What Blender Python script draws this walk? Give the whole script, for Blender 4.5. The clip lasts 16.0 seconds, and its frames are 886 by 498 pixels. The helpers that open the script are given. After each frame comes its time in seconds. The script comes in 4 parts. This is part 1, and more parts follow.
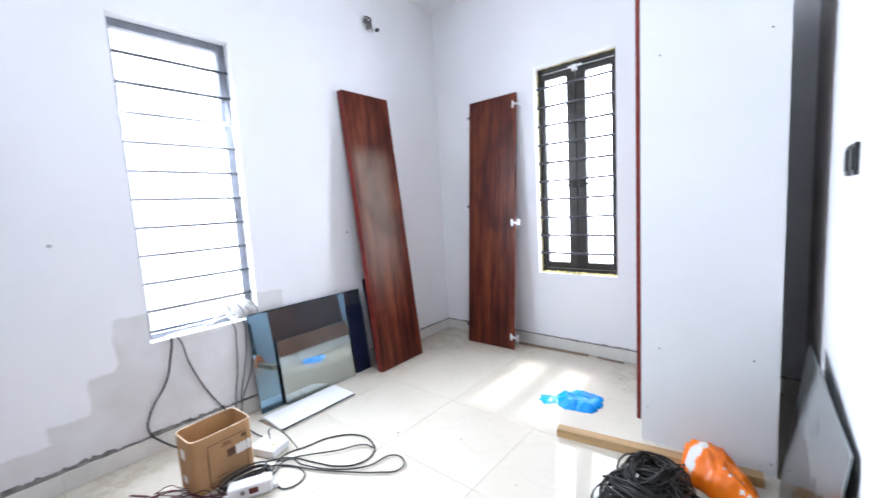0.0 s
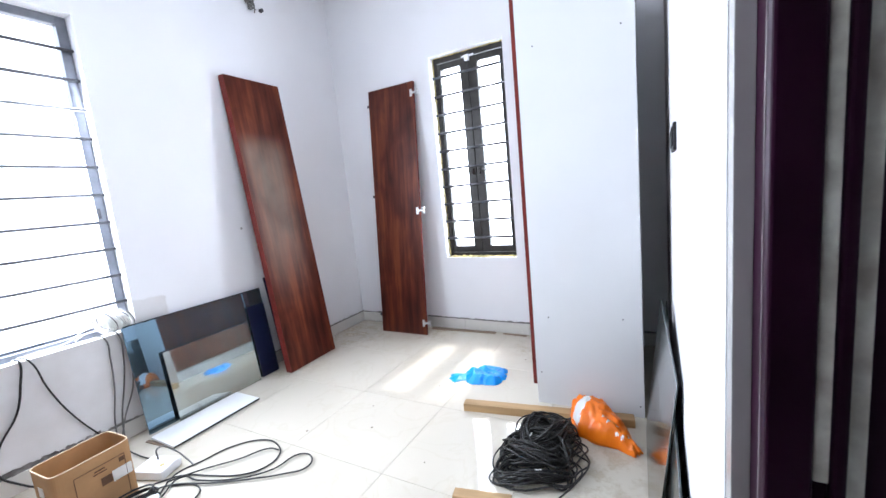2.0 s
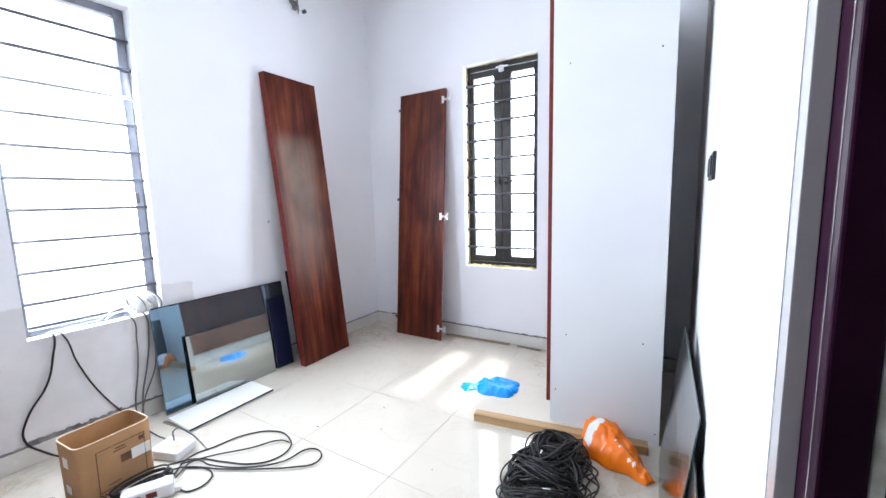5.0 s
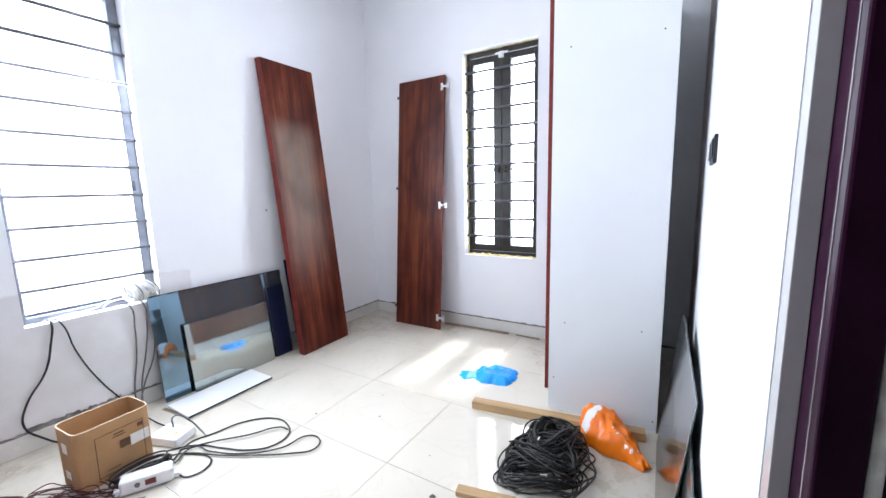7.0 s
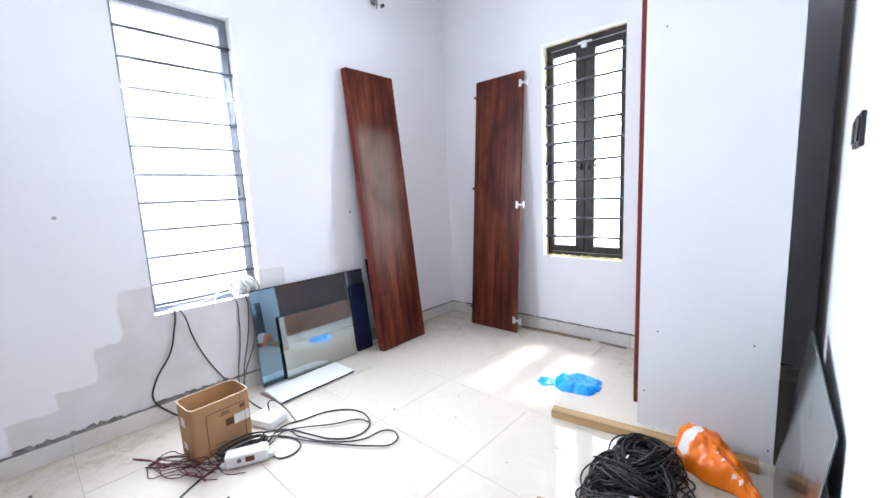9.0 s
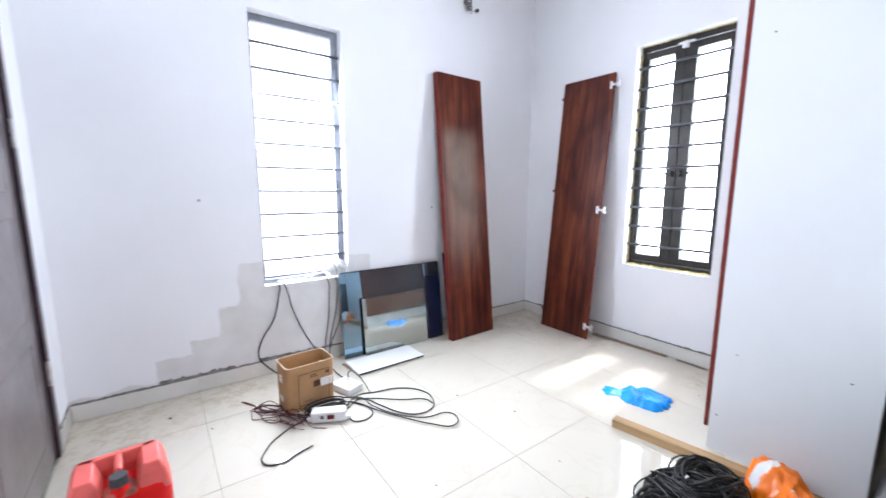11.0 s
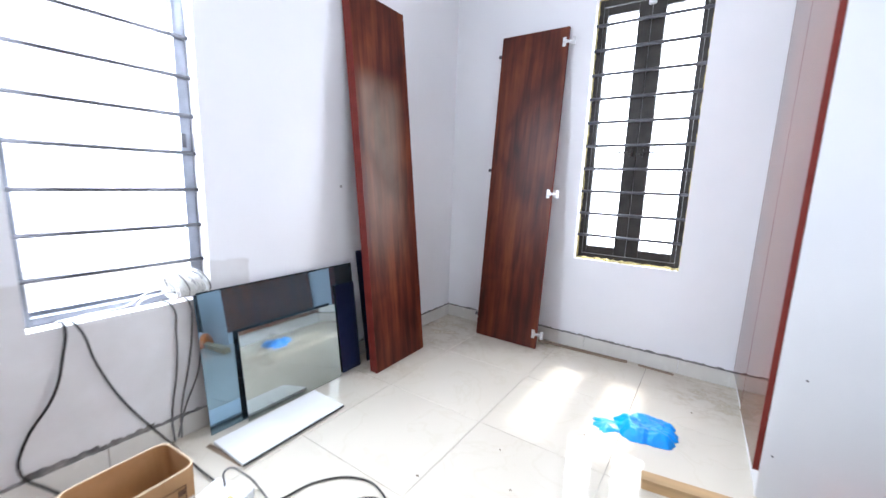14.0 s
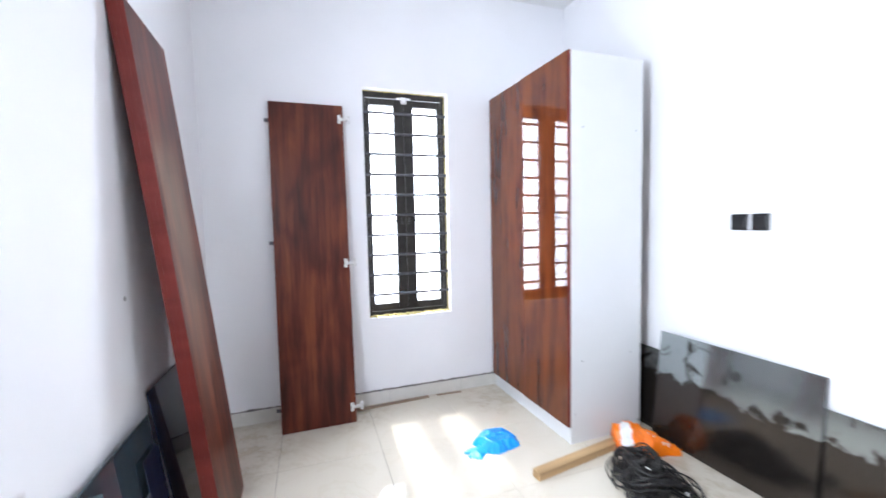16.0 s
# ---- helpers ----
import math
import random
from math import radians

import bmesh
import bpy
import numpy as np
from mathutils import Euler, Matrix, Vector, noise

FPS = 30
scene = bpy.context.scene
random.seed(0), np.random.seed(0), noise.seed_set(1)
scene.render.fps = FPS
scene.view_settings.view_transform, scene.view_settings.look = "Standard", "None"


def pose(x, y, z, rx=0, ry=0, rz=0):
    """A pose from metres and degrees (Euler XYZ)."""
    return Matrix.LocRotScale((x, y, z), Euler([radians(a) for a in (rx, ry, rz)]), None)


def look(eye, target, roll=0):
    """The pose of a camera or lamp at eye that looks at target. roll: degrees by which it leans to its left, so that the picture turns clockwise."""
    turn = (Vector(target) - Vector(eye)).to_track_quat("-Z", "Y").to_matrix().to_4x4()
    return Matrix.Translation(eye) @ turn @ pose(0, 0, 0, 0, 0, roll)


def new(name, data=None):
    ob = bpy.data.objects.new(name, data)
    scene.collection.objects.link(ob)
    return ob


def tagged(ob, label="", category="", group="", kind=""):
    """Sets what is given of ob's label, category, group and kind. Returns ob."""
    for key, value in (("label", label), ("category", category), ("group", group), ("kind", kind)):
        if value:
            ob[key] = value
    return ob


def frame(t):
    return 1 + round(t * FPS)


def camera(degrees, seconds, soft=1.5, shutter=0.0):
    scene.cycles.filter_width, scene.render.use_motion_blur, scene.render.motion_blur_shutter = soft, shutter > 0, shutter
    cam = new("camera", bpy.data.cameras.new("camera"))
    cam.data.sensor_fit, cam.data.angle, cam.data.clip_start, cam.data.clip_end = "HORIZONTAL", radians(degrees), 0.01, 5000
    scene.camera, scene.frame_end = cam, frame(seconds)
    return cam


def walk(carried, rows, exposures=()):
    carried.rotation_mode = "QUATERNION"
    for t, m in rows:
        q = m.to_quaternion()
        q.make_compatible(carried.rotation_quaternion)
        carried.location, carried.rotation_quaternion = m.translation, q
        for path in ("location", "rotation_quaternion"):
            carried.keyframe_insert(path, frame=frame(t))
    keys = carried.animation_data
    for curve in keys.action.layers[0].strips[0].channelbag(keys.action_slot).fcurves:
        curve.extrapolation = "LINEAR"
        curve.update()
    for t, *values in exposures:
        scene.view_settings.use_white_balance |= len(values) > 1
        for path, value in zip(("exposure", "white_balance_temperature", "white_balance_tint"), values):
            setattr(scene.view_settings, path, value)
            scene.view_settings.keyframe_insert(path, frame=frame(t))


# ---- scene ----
cam = camera(96.9, 16.0, shutter=0.4)
PATH = [
    (0, (-0.048, 0.053, 1.3), (-1.335, 1.569, 1.087), -3.3),
    (0.5, (-0.061, 0.094, 1.266), (-1.146, 1.752, 0.999), -3.8),
    (1, (-0.043, 0.085, 1.274), (-1.117, 1.751, 1.007), -5.5),
    (1.5, (0.018, 0.092, 1.296), (-0.983, 1.806, 1.049), -6.2),
    (2, (0.065, 0.11, 1.257), (-0.897, 1.841, 0.978), -5.5),
    (2.5, (0.077, 0.104, 1.271), (-0.871, 1.844, 0.999), -5.0),
    (3, (0.052, 0.098, 1.269), (-0.892, 1.84, 0.991), -4.4),
    (3.5, (0.038, 0.082, 1.284), (-0.952, 1.803, 1.037), -3.4),
    (4, (0.039, 0.073, 1.285), (-0.984, 1.778, 1.069), -2.3),
    (6.5, (0.033, 0.101, 1.269), (-0.981, 1.796, 0.957), -0.9),
    (7, (0.041, 0.1, 1.262), (-0.991, 1.787, 0.964), -1.4),
    (7.5, (0.022, 0.116, 1.258), (-1.097, 1.743, 0.939), -2.5),
    (8, (0.01, 0.121, 1.251), (-1.19, 1.69, 0.938), -3.3),
    (10.5, (0.039, 0.096, 1.266), (-1.461, 1.384, 0.966), 0.0),
    (11, (0.124, 0.053, 1.286), (-1.474, 1.218, 0.991), 0.2),
    (11.2, (0.145, 0.025, 1.268), (-1.535, 1.074, 0.995), 0.2),
    (11.5, (0.186, -0.052, 1.257), (-1.546, 0.891, 0.925), -0.0),
    (12, (0.19, -0.096, 1.259), (-1.572, 0.788, 0.918), 0.1),
    (12.5, (0.087, -0.057, 1.244), (-1.611, 0.923, 0.849), -0.5),
    (12.7, (-0.036, 0.017, 1.24), (-1.666, 1.107, 0.849), -0.1),
    (13, (-0.176, 0.162, 1.258), (-1.695, 1.41, 0.89), 0.3),
    (13.2, (-0.284, 0.234, 1.243), (-1.718, 1.577, 0.870), 0.7),
    (13.5, (-0.486, 0.269, 1.256), (-1.789, 1.742, 0.892), 1.1),
    (14, (-0.836, 0.365, 1.194), (-1.947, 1.992, 0.852), 1.9),
    (14.2, (-1.043, 0.412, 1.212), (-2.060, 2.104, 0.871), 2.3),
    (14.5, (-1.276, 0.478, 1.248), (-2.204, 2.218, 0.919), 2.5),
    (15, (-1.699, 0.439, 1.281), (-2.338, 2.297, 0.906), 0.6),
    (15.2, (-1.839, 0.463, 1.28), (-2.229, 2.409, 1.025), -0.9),
    (15.5, (-1.933, 0.489, 1.383), (-1.847, 2.481, 1.217), -1.9),
    (15.7, (-2.035, 0.439, 1.378), (-1.641, 2.395, 1.264), -2.0),
    (16, (-2.049, 0.232, 1.397), (-1.41, 2.123, 1.264), -1.3),
]
walk(cam, [(t, look(eye, target, roll)) for t, eye, target, roll in PATH], exposures=[(0.0, 2.89, 6180, 10), (14.6, 2.89, 6260, 11), (15.3, 2.90, 6740, 11), (15.7, 2.90, 6700, 11), (16.0, 2.93, 6300, 10)])
LEFT, RIGHT, FRONT, BACK, TOP = -2.718, 0.12, -0.43, 3.235, 3.22   # inner faces of the room
W1 = (0.612, 1.217, 0.63, 2.41)      # window in the left wall: y0, y1, z0, z1
W2 = (-1.638, -0.975, 0.672, 2.415)  # window in the back wall: x0, x1, z0, z1
DOOR = (-0.40, 0.55, 2.12)           # entrance in the right wall: y0, y1, head

# ---- light ----
world = bpy.data.worlds.new("sky")
world.use_nodes = True
scene.world = world
wn = world.node_tree.nodes
sky = wn.new("ShaderNodeTexSky")
sky.sky_type, sky.sun_disc = "NISHITA", False
sky.sun_elevation, sky.sun_rotation = radians(59.9), radians(0)
wn["Background"].inputs["Strength"].default_value = 0.15
world.node_tree.links.new(sky.outputs[0], wn["Background"].inputs["Color"])

sun = new("sun", bpy.data.lights.new("sun", "SUN"))
sun.data.energy, sun.data.angle, sun.data.color = 0.65, radians(2.5), (1.0, 0.95, 0.88)
sun.matrix_world = look((0, 0, 0), (0.0, -0.58, -1.0))


def sky_lamp(name, m, w, h, watts):
    lamp = new(name, bpy.data.lights.new(name, "AREA"))
    lamp.data.shape, lamp.data.size, lamp.data.size_y, lamp.data.energy = "RECTANGLE", w, h, watts
    lamp.data.color = (0.825, 0.895, 1.0)
    lamp.matrix_world = m
    return lamp


sky_lamp("skylight_west", look((LEFT - 0.16, (W1[0] + W1[1]) / 2, 1.52), (0, (W1[0] + W1[1]) / 2, 0.85)), 0.60, 1.76, 14.8)
sky_lamp("skylight_north", look(((W2[0] + W2[1]) / 2, BACK + 0.20, 1.54), ((W2[0] + W2[1]) / 2, 0, 1.40)), 0.66, 1.72, 9.6)


# ---- materials ----
def material(name, colour, rough=0.5, metal=0.0, vary=0.08, scale=6.0, bump=0.0, bump_scale=60.0, coat=0.0, stretch=(1, 1, 1), second=None, spread=0.3):
    """A surface with slow and fine variation of colour and gloss, and fine relief."""
    m = bpy.data.materials.new(name)
    m.use_nodes = True
    nt = m.node_tree
    b = nt.nodes["Principled BSDF"]
    b.inputs["Roughness"].default_value, b.inputs["Metallic"].default_value = rough, metal
    b.inputs["Coat Weight"].default_value, b.inputs["Coat Roughness"].default_value = coat, 0.06
    co = nt.nodes.new("ShaderNodeTexCoord")
    mp = nt.nodes.new("ShaderNodeMapping")
    mp.inputs["Scale"].default_value = stretch
    nt.links.new(co.outputs["Object"], mp.inputs[0])
    n1 = nt.nodes.new("ShaderNodeTexNoise")
    n1.inputs["Scale"].default_value, n1.inputs["Detail"].default_value = scale, 6
    nt.links.new(mp.outputs[0], n1.inputs["Vector"])
    ramp = nt.nodes.new("ShaderNodeValToRGB")
    lo = tuple(c * (1 - vary) for c in colour)
    hi = second or tuple(min(1, c * (1 + vary)) for c in colour)
    ramp.color_ramp.elements[0].position, ramp.color_ramp.elements[1].position = 0.5 - spread / 2, 0.5 + spread / 2
    ramp.color_ramp.elements[0].color, ramp.color_ramp.elements[1].color = (*lo, 1), (*hi, 1)
    nt.links.new(n1.outputs["Fac"], ramp.inputs[0])
    nt.links.new(ramp.outputs[0], b.inputs["Base Color"])
    rr = nt.nodes.new("ShaderNodeMapRange")
    rr.inputs["To Min"].default_value, rr.inputs["To Max"].default_value = max(0, rough * 0.8), min(1, rough * 1.25)
    n2 = nt.nodes.new("ShaderNodeTexNoise")
    n2.inputs["Scale"].default_value, n2.inputs["Detail"].default_value = scale * 3.7, 4
    nt.links.new(mp.outputs[0], n2.inputs["Vector"])
    nt.links.new(n2.outputs["Fac"], rr.inputs["Value"])
    nt.links.new(rr.outputs[0], b.inputs["Roughness"])
    if bump:
        n3 = nt.nodes.new("ShaderNodeTexNoise")
        n3.inputs["Scale"].default_value, n3.inputs["Detail"].default_value = bump_scale, 5
        nt.links.new(mp.outputs[0], n3.inputs["Vector"])
        bp = nt.nodes.new("ShaderNodeBump")
        bp.inputs["Strength"].default_value, bp.inputs["Distance"].default_value = bump, 0.004
        nt.links.new(n3.outputs["Fac"], bp.inputs["Height"])
        nt.links.new(bp.outputs[0], b.inputs["Normal"])
    return m


def walnut(name, dusty, gloss=0.03):
    """Red-brown figured laminate with a polish; a dusty one carries plaster dust and window sheen painted as a pale
    film in its middle.
    """
    m = bpy.data.materials.new(name)
    m.use_nodes = True
    nt, L = m.node_tree, m.node_tree.links
    b = nt.nodes["Principled BSDF"]
    co = nt.nodes.new("ShaderNodeTexCoord")

    def noise_at(scale, detail, stretch, distort=0.0):
        mp = nt.nodes.new("ShaderNodeMapping")
        mp.inputs["Scale"].default_value = stretch
        L.new(co.outputs["Object"], mp.inputs[0])
        n = nt.nodes.new("ShaderNodeTexNoise")
        n.inputs["Scale"].default_value, n.inputs["Detail"].default_value, n.inputs["Distortion"].default_value = scale, detail, distort
        L.new(mp.outputs[0], n.inputs["Vector"])
        return n.outputs["Fac"]

    figure = noise_at(1.0, 5, (15.0, 15.0, 1.5), 0.25)
    cloud = noise_at(1.0, 3, (5.0, 5.0, 2.2), 0.6)
    grain = noise_at(60.0, 4, (1.0, 1.0, 0.05))
    both = nt.nodes.new("ShaderNodeMix")
    both.inputs["Factor"].default_value = 0.42
    L.new(figure, both.inputs["A"])
    L.new(cloud, both.inputs["B"])
    ramp = nt.nodes.new("ShaderNodeValToRGB")
    e = ramp.color_ramp.elements
    door = gloss < 0.1
    e[0].position, e[0].color = 0.36, (0.065, 0.013, 0.006, 1) if door else (0.040, 0.0085, 0.0065, 1)
    e[1].position, e[1].color = 0.80 if door else 0.66, (0.205, 0.055, 0.0125, 1) if door else (0.215, 0.055, 0.023, 1)
    mid = e.new(0.49)
    mid.color = (0.130, 0.031, 0.009, 1) if door else (0.100, 0.022, 0.0125, 1)
    L.new(both.outputs["Result"], ramp.inputs[0])
    mix = nt.nodes.new("ShaderNodeMix")
    mix.data_type, mix.blend_type = "RGBA", "MULTIPLY"
    mix.inputs["Factor"].default_value = 0.38
    g = nt.nodes.new("ShaderNodeValToRGB")
    g.color_ramp.elements[0].position, g.color_ramp.elements[0].color = 0.3, (0.45, 0.42, 0.4, 1)
    g.color_ramp.elements[1].position, g.color_ramp.elements[1].color = 0.65, (1, 1, 1, 1)
    L.new(grain, g.inputs[0])
    L.new(ramp.outputs[0], mix.inputs["A"])
    L.new(g.outputs[0], mix.inputs["B"])
    colour = mix.outputs["Result"]
    b.inputs["Roughness"].default_value = gloss
    b.inputs["Coat Weight"].default_value, b.inputs["Coat Roughness"].default_value = (0.04 if door else 0.0), 0.03
    b.inputs["Specular IOR Level"].default_value = 0.48 if door else 0.12 if dusty else 0.26
    # pale film: plaster dust plus reflected window haze put into the colour
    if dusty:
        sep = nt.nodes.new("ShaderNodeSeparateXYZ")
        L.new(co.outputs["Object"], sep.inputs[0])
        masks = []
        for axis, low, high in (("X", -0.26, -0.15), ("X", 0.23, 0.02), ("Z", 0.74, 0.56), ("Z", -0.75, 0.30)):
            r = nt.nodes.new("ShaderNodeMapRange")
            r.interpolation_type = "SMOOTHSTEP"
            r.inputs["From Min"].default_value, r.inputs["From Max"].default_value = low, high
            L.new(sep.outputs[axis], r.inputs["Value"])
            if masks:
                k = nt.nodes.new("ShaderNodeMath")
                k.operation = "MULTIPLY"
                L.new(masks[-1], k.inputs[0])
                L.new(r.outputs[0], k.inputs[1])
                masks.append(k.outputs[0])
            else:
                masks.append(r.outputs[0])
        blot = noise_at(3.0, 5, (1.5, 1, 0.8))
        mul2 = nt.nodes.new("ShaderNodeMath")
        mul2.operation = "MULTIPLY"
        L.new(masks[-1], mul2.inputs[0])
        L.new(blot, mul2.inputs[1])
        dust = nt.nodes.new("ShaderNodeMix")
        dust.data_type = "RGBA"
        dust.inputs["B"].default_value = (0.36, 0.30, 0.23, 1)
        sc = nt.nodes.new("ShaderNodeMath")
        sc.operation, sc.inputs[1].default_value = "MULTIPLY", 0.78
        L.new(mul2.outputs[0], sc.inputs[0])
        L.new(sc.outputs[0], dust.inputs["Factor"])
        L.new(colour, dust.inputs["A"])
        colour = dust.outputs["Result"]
        rr = nt.nodes.new("ShaderNodeMapRange")
        rr.inputs["To Min"].default_value, rr.inputs["To Max"].default_value = 0.30, 0.55
        L.new(mul2.outputs[0], rr.inputs["Value"])
        L.new(rr.outputs[0], b.inputs["Roughness"])
    L.new(colour, b.inputs["Base Color"])
    return m


PAINT = material("white_wall_paint", (0.86, 0.86, 0.88), 0.6, vary=0.02, scale=1.6, bump=0.10, bump_scale=90)


def plaster_patches(m, patches, colour):
    """Bare plaster with ragged stepped edges: y0, y1, z0, z1 of each patch on the wall."""
    nt, L = m.node_tree, m.node_tree.links
    b = nt.nodes["Principled BSDF"]
    geo, sep, warp, add = (nt.nodes.new("ShaderNode" + k) for k in ("NewGeometry", "SeparateXYZ", "TexNoise", "VectorMath"))
    warp.inputs["Scale"].default_value, warp.inputs["Detail"].default_value = 9.0, 6
    add.operation = "MULTIPLY_ADD"
    add.inputs[1].default_value = (0.07, 0.07, 0.07)
    L.new(geo.outputs["Position"], warp.inputs["Vector"])
    L.new(warp.outputs["Color"], add.inputs[0])
    L.new(geo.outputs["Position"], add.inputs[2])
    L.new(add.outputs[0], sep.inputs[0])

    def calc(op, a, c, d=None):
        n = nt.nodes.new("ShaderNodeMath")
        n.operation = op
        for i, v in enumerate((a, c, d)):
            if v is None:
                continue
            if isinstance(v, float):
                n.inputs[i].default_value = v
            else:
                L.new(v, n.inputs[i])
        return n.outputs[0]

    def ramp_at(v, edge, soft):
        r = nt.nodes.new("ShaderNodeMapRange")
        r.inputs["From Min"].default_value, r.inputs["From Max"].default_value = edge - soft, edge + soft
        L.new(v, r.inputs["Value"])
        return r.outputs[0]

    total = None
    for y0, y1, z0, z1 in patches:
        o = 0.035
        k = calc("MULTIPLY", ramp_at(sep.outputs["Y"], y0 + o, 0.006), ramp_at(sep.outputs["Y"], y1 + o, -0.006))
        k = calc("MULTIPLY", k, ramp_at(sep.outputs["Z"], z1 + o, -0.006))
        k = calc("MULTIPLY", k, ramp_at(sep.outputs["Z"], z0 + o, 0.006))
        total = k if total is None else calc("MAXIMUM", total, k)
    blot = nt.nodes.new("ShaderNodeTexNoise")
    blot.inputs["Scale"].default_value, blot.inputs["Detail"].default_value = 5.0, 7
    L.new(geo.outputs["Position"], blot.inputs["Vector"])
    total = calc("MULTIPLY", total, calc("MULTIPLY_ADD", blot.outputs["Fac"], 1.1, 0.15))
    mix = nt.nodes.new("ShaderNodeMix")
    mix.data_type = "RGBA"
    mix.inputs["B"].default_value = (*colour, 1)
    L.new(total, mix.inputs["Factor"])
    L.new(b.inputs["Base Color"].links[0].from_socket, mix.inputs["A"])
    L.new(mix.outputs["Result"], b.inputs["Base Color"])
    return m


PLASTER = plaster_patches(material("wall_paint_over_plaster", (0.86, 0.86, 0.88), 0.6, vary=0.02, scale=1.6, bump=0.10, bump_scale=90),
                          [(-0.43, -0.03, -0.1, 0.125), (-0.03, 0.17, -0.1, 0.25), (0.16, 0.34, -0.1, 0.34), (0.32, 0.47, -0.1, 0.53), (0.45, 0.70, -0.1, 0.80),
                           (0.60, 1.24, -0.1, 0.66), (1.20, 1.40, 0.2, 0.79)], (0.62, 0.60, 0.585))
CEIL = material("ceiling_paint", (0.86, 0.86, 0.86), 0.8, vary=0.03, scale=2)


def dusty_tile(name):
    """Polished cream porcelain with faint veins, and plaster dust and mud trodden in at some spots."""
    m = material(name, (0.625, 0.575, 0.482), 0.04, vary=0.03, scale=2.0, spread=0.5)
    nt, L = m.node_tree, m.node_tree.links
    b = nt.nodes["Principled BSDF"]
    geo, info, off, vein, vr = (nt.nodes.new("ShaderNode" + k) for k in ("NewGeometry", "ObjectInfo", "VectorMath", "TexNoise", "ValToRGB"))
    off.operation = "MULTIPLY_ADD"
    off.inputs[1].default_value = (37.0, 53.0, 11.0)
    L.new(info.outputs["Random"], off.inputs[0])
    L.new(geo.outputs["Position"], off.inputs[2])
    vein.inputs["Scale"].default_value, vein.inputs["Detail"].default_value, vein.inputs["Distortion"].default_value = 2.4, 5, 1.6
    L.new(off.outputs[0], vein.inputs["Vector"])
    e = vr.color_ramp.elements
    e[0].position, e[0].color = 0.475, (1, 1, 1, 1)
    e[1].position, e[1].color = 0.525, (1, 1, 1, 1)
    k = e.new(0.5)
    k.color = (0.965, 0.955, 0.93, 1)
    L.new(vein.outputs["Fac"], vr.inputs[0])
    mul = nt.nodes.new("ShaderNodeMix")
    mul.data_type, mul.blend_type = "RGBA", "MULTIPLY"
    mul.inputs["Factor"].default_value = 1.0
    L.new(b.inputs["Base Color"].links[0].from_socket, mul.inputs["A"])
    L.new(vr.outputs[0], mul.inputs["B"])
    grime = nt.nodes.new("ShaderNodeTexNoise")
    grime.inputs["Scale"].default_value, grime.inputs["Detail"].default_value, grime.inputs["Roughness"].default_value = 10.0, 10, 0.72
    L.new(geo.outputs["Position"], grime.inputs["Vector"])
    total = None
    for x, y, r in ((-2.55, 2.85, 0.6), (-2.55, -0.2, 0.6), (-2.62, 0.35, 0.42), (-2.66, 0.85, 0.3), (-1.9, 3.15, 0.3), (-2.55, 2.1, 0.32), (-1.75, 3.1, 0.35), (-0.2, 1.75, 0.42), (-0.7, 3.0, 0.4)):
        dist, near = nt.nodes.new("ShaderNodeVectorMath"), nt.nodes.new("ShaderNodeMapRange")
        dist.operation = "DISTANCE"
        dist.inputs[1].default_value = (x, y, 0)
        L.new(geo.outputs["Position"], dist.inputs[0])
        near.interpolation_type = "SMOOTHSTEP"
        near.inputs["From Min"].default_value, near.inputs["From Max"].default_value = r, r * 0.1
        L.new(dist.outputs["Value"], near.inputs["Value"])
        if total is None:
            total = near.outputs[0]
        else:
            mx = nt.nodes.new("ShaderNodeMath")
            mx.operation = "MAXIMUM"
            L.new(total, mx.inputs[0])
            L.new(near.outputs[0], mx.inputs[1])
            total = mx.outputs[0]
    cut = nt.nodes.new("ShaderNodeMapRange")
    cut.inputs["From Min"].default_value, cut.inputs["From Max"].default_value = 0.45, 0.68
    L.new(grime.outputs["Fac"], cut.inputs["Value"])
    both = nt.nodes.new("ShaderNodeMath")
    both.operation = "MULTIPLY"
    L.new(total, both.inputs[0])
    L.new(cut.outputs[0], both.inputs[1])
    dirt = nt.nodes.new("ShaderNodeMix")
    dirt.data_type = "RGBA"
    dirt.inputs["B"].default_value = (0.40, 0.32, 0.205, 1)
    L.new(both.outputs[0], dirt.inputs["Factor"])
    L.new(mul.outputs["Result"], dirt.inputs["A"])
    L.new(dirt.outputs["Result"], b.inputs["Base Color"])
    rough = nt.nodes.new("ShaderNodeMath")
    rough.operation = "MULTIPLY_ADD"
    rough.inputs[1].default_value = 0.4
    L.new(both.outputs[0], rough.inputs[0])
    L.new(b.inputs["Roughness"].links[0].from_socket, rough.inputs[2])
    L.new(rough.outputs[0], b.inputs["Roughness"])
    return m


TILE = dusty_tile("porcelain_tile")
GROUT = material("grout", (0.36, 0.315, 0.25), 0.9, vary=0.2, scale=20)
SKIRT = material("skirting_tile", (0.70, 0.68, 0.63), 0.25, vary=0.06, scale=5)
MORTAR = material("grey_mortar", (0.20, 0.19, 0.18), 0.95, vary=0.4, scale=18, bump=0.6, bump_scale=50)
GLOSSY, WALNUT, DUSTY_SHEEN = walnut("polished_walnut_laminate", False), walnut("walnut_laminate", False, 0.34), walnut("dusty_sheen_walnut_laminate", True, 0.34)
EDGE = material("red_brown_edge_band", (0.16, 0.026, 0.020), 0.35, vary=0.15, scale=14)
EDGE.node_tree.nodes["Principled BSDF"].inputs["Specular IOR Level"].default_value = 0.18
MELAMINE = material("white_melamine", (0.69, 0.695, 0.70), 0.35, vary=0.015, scale=3)
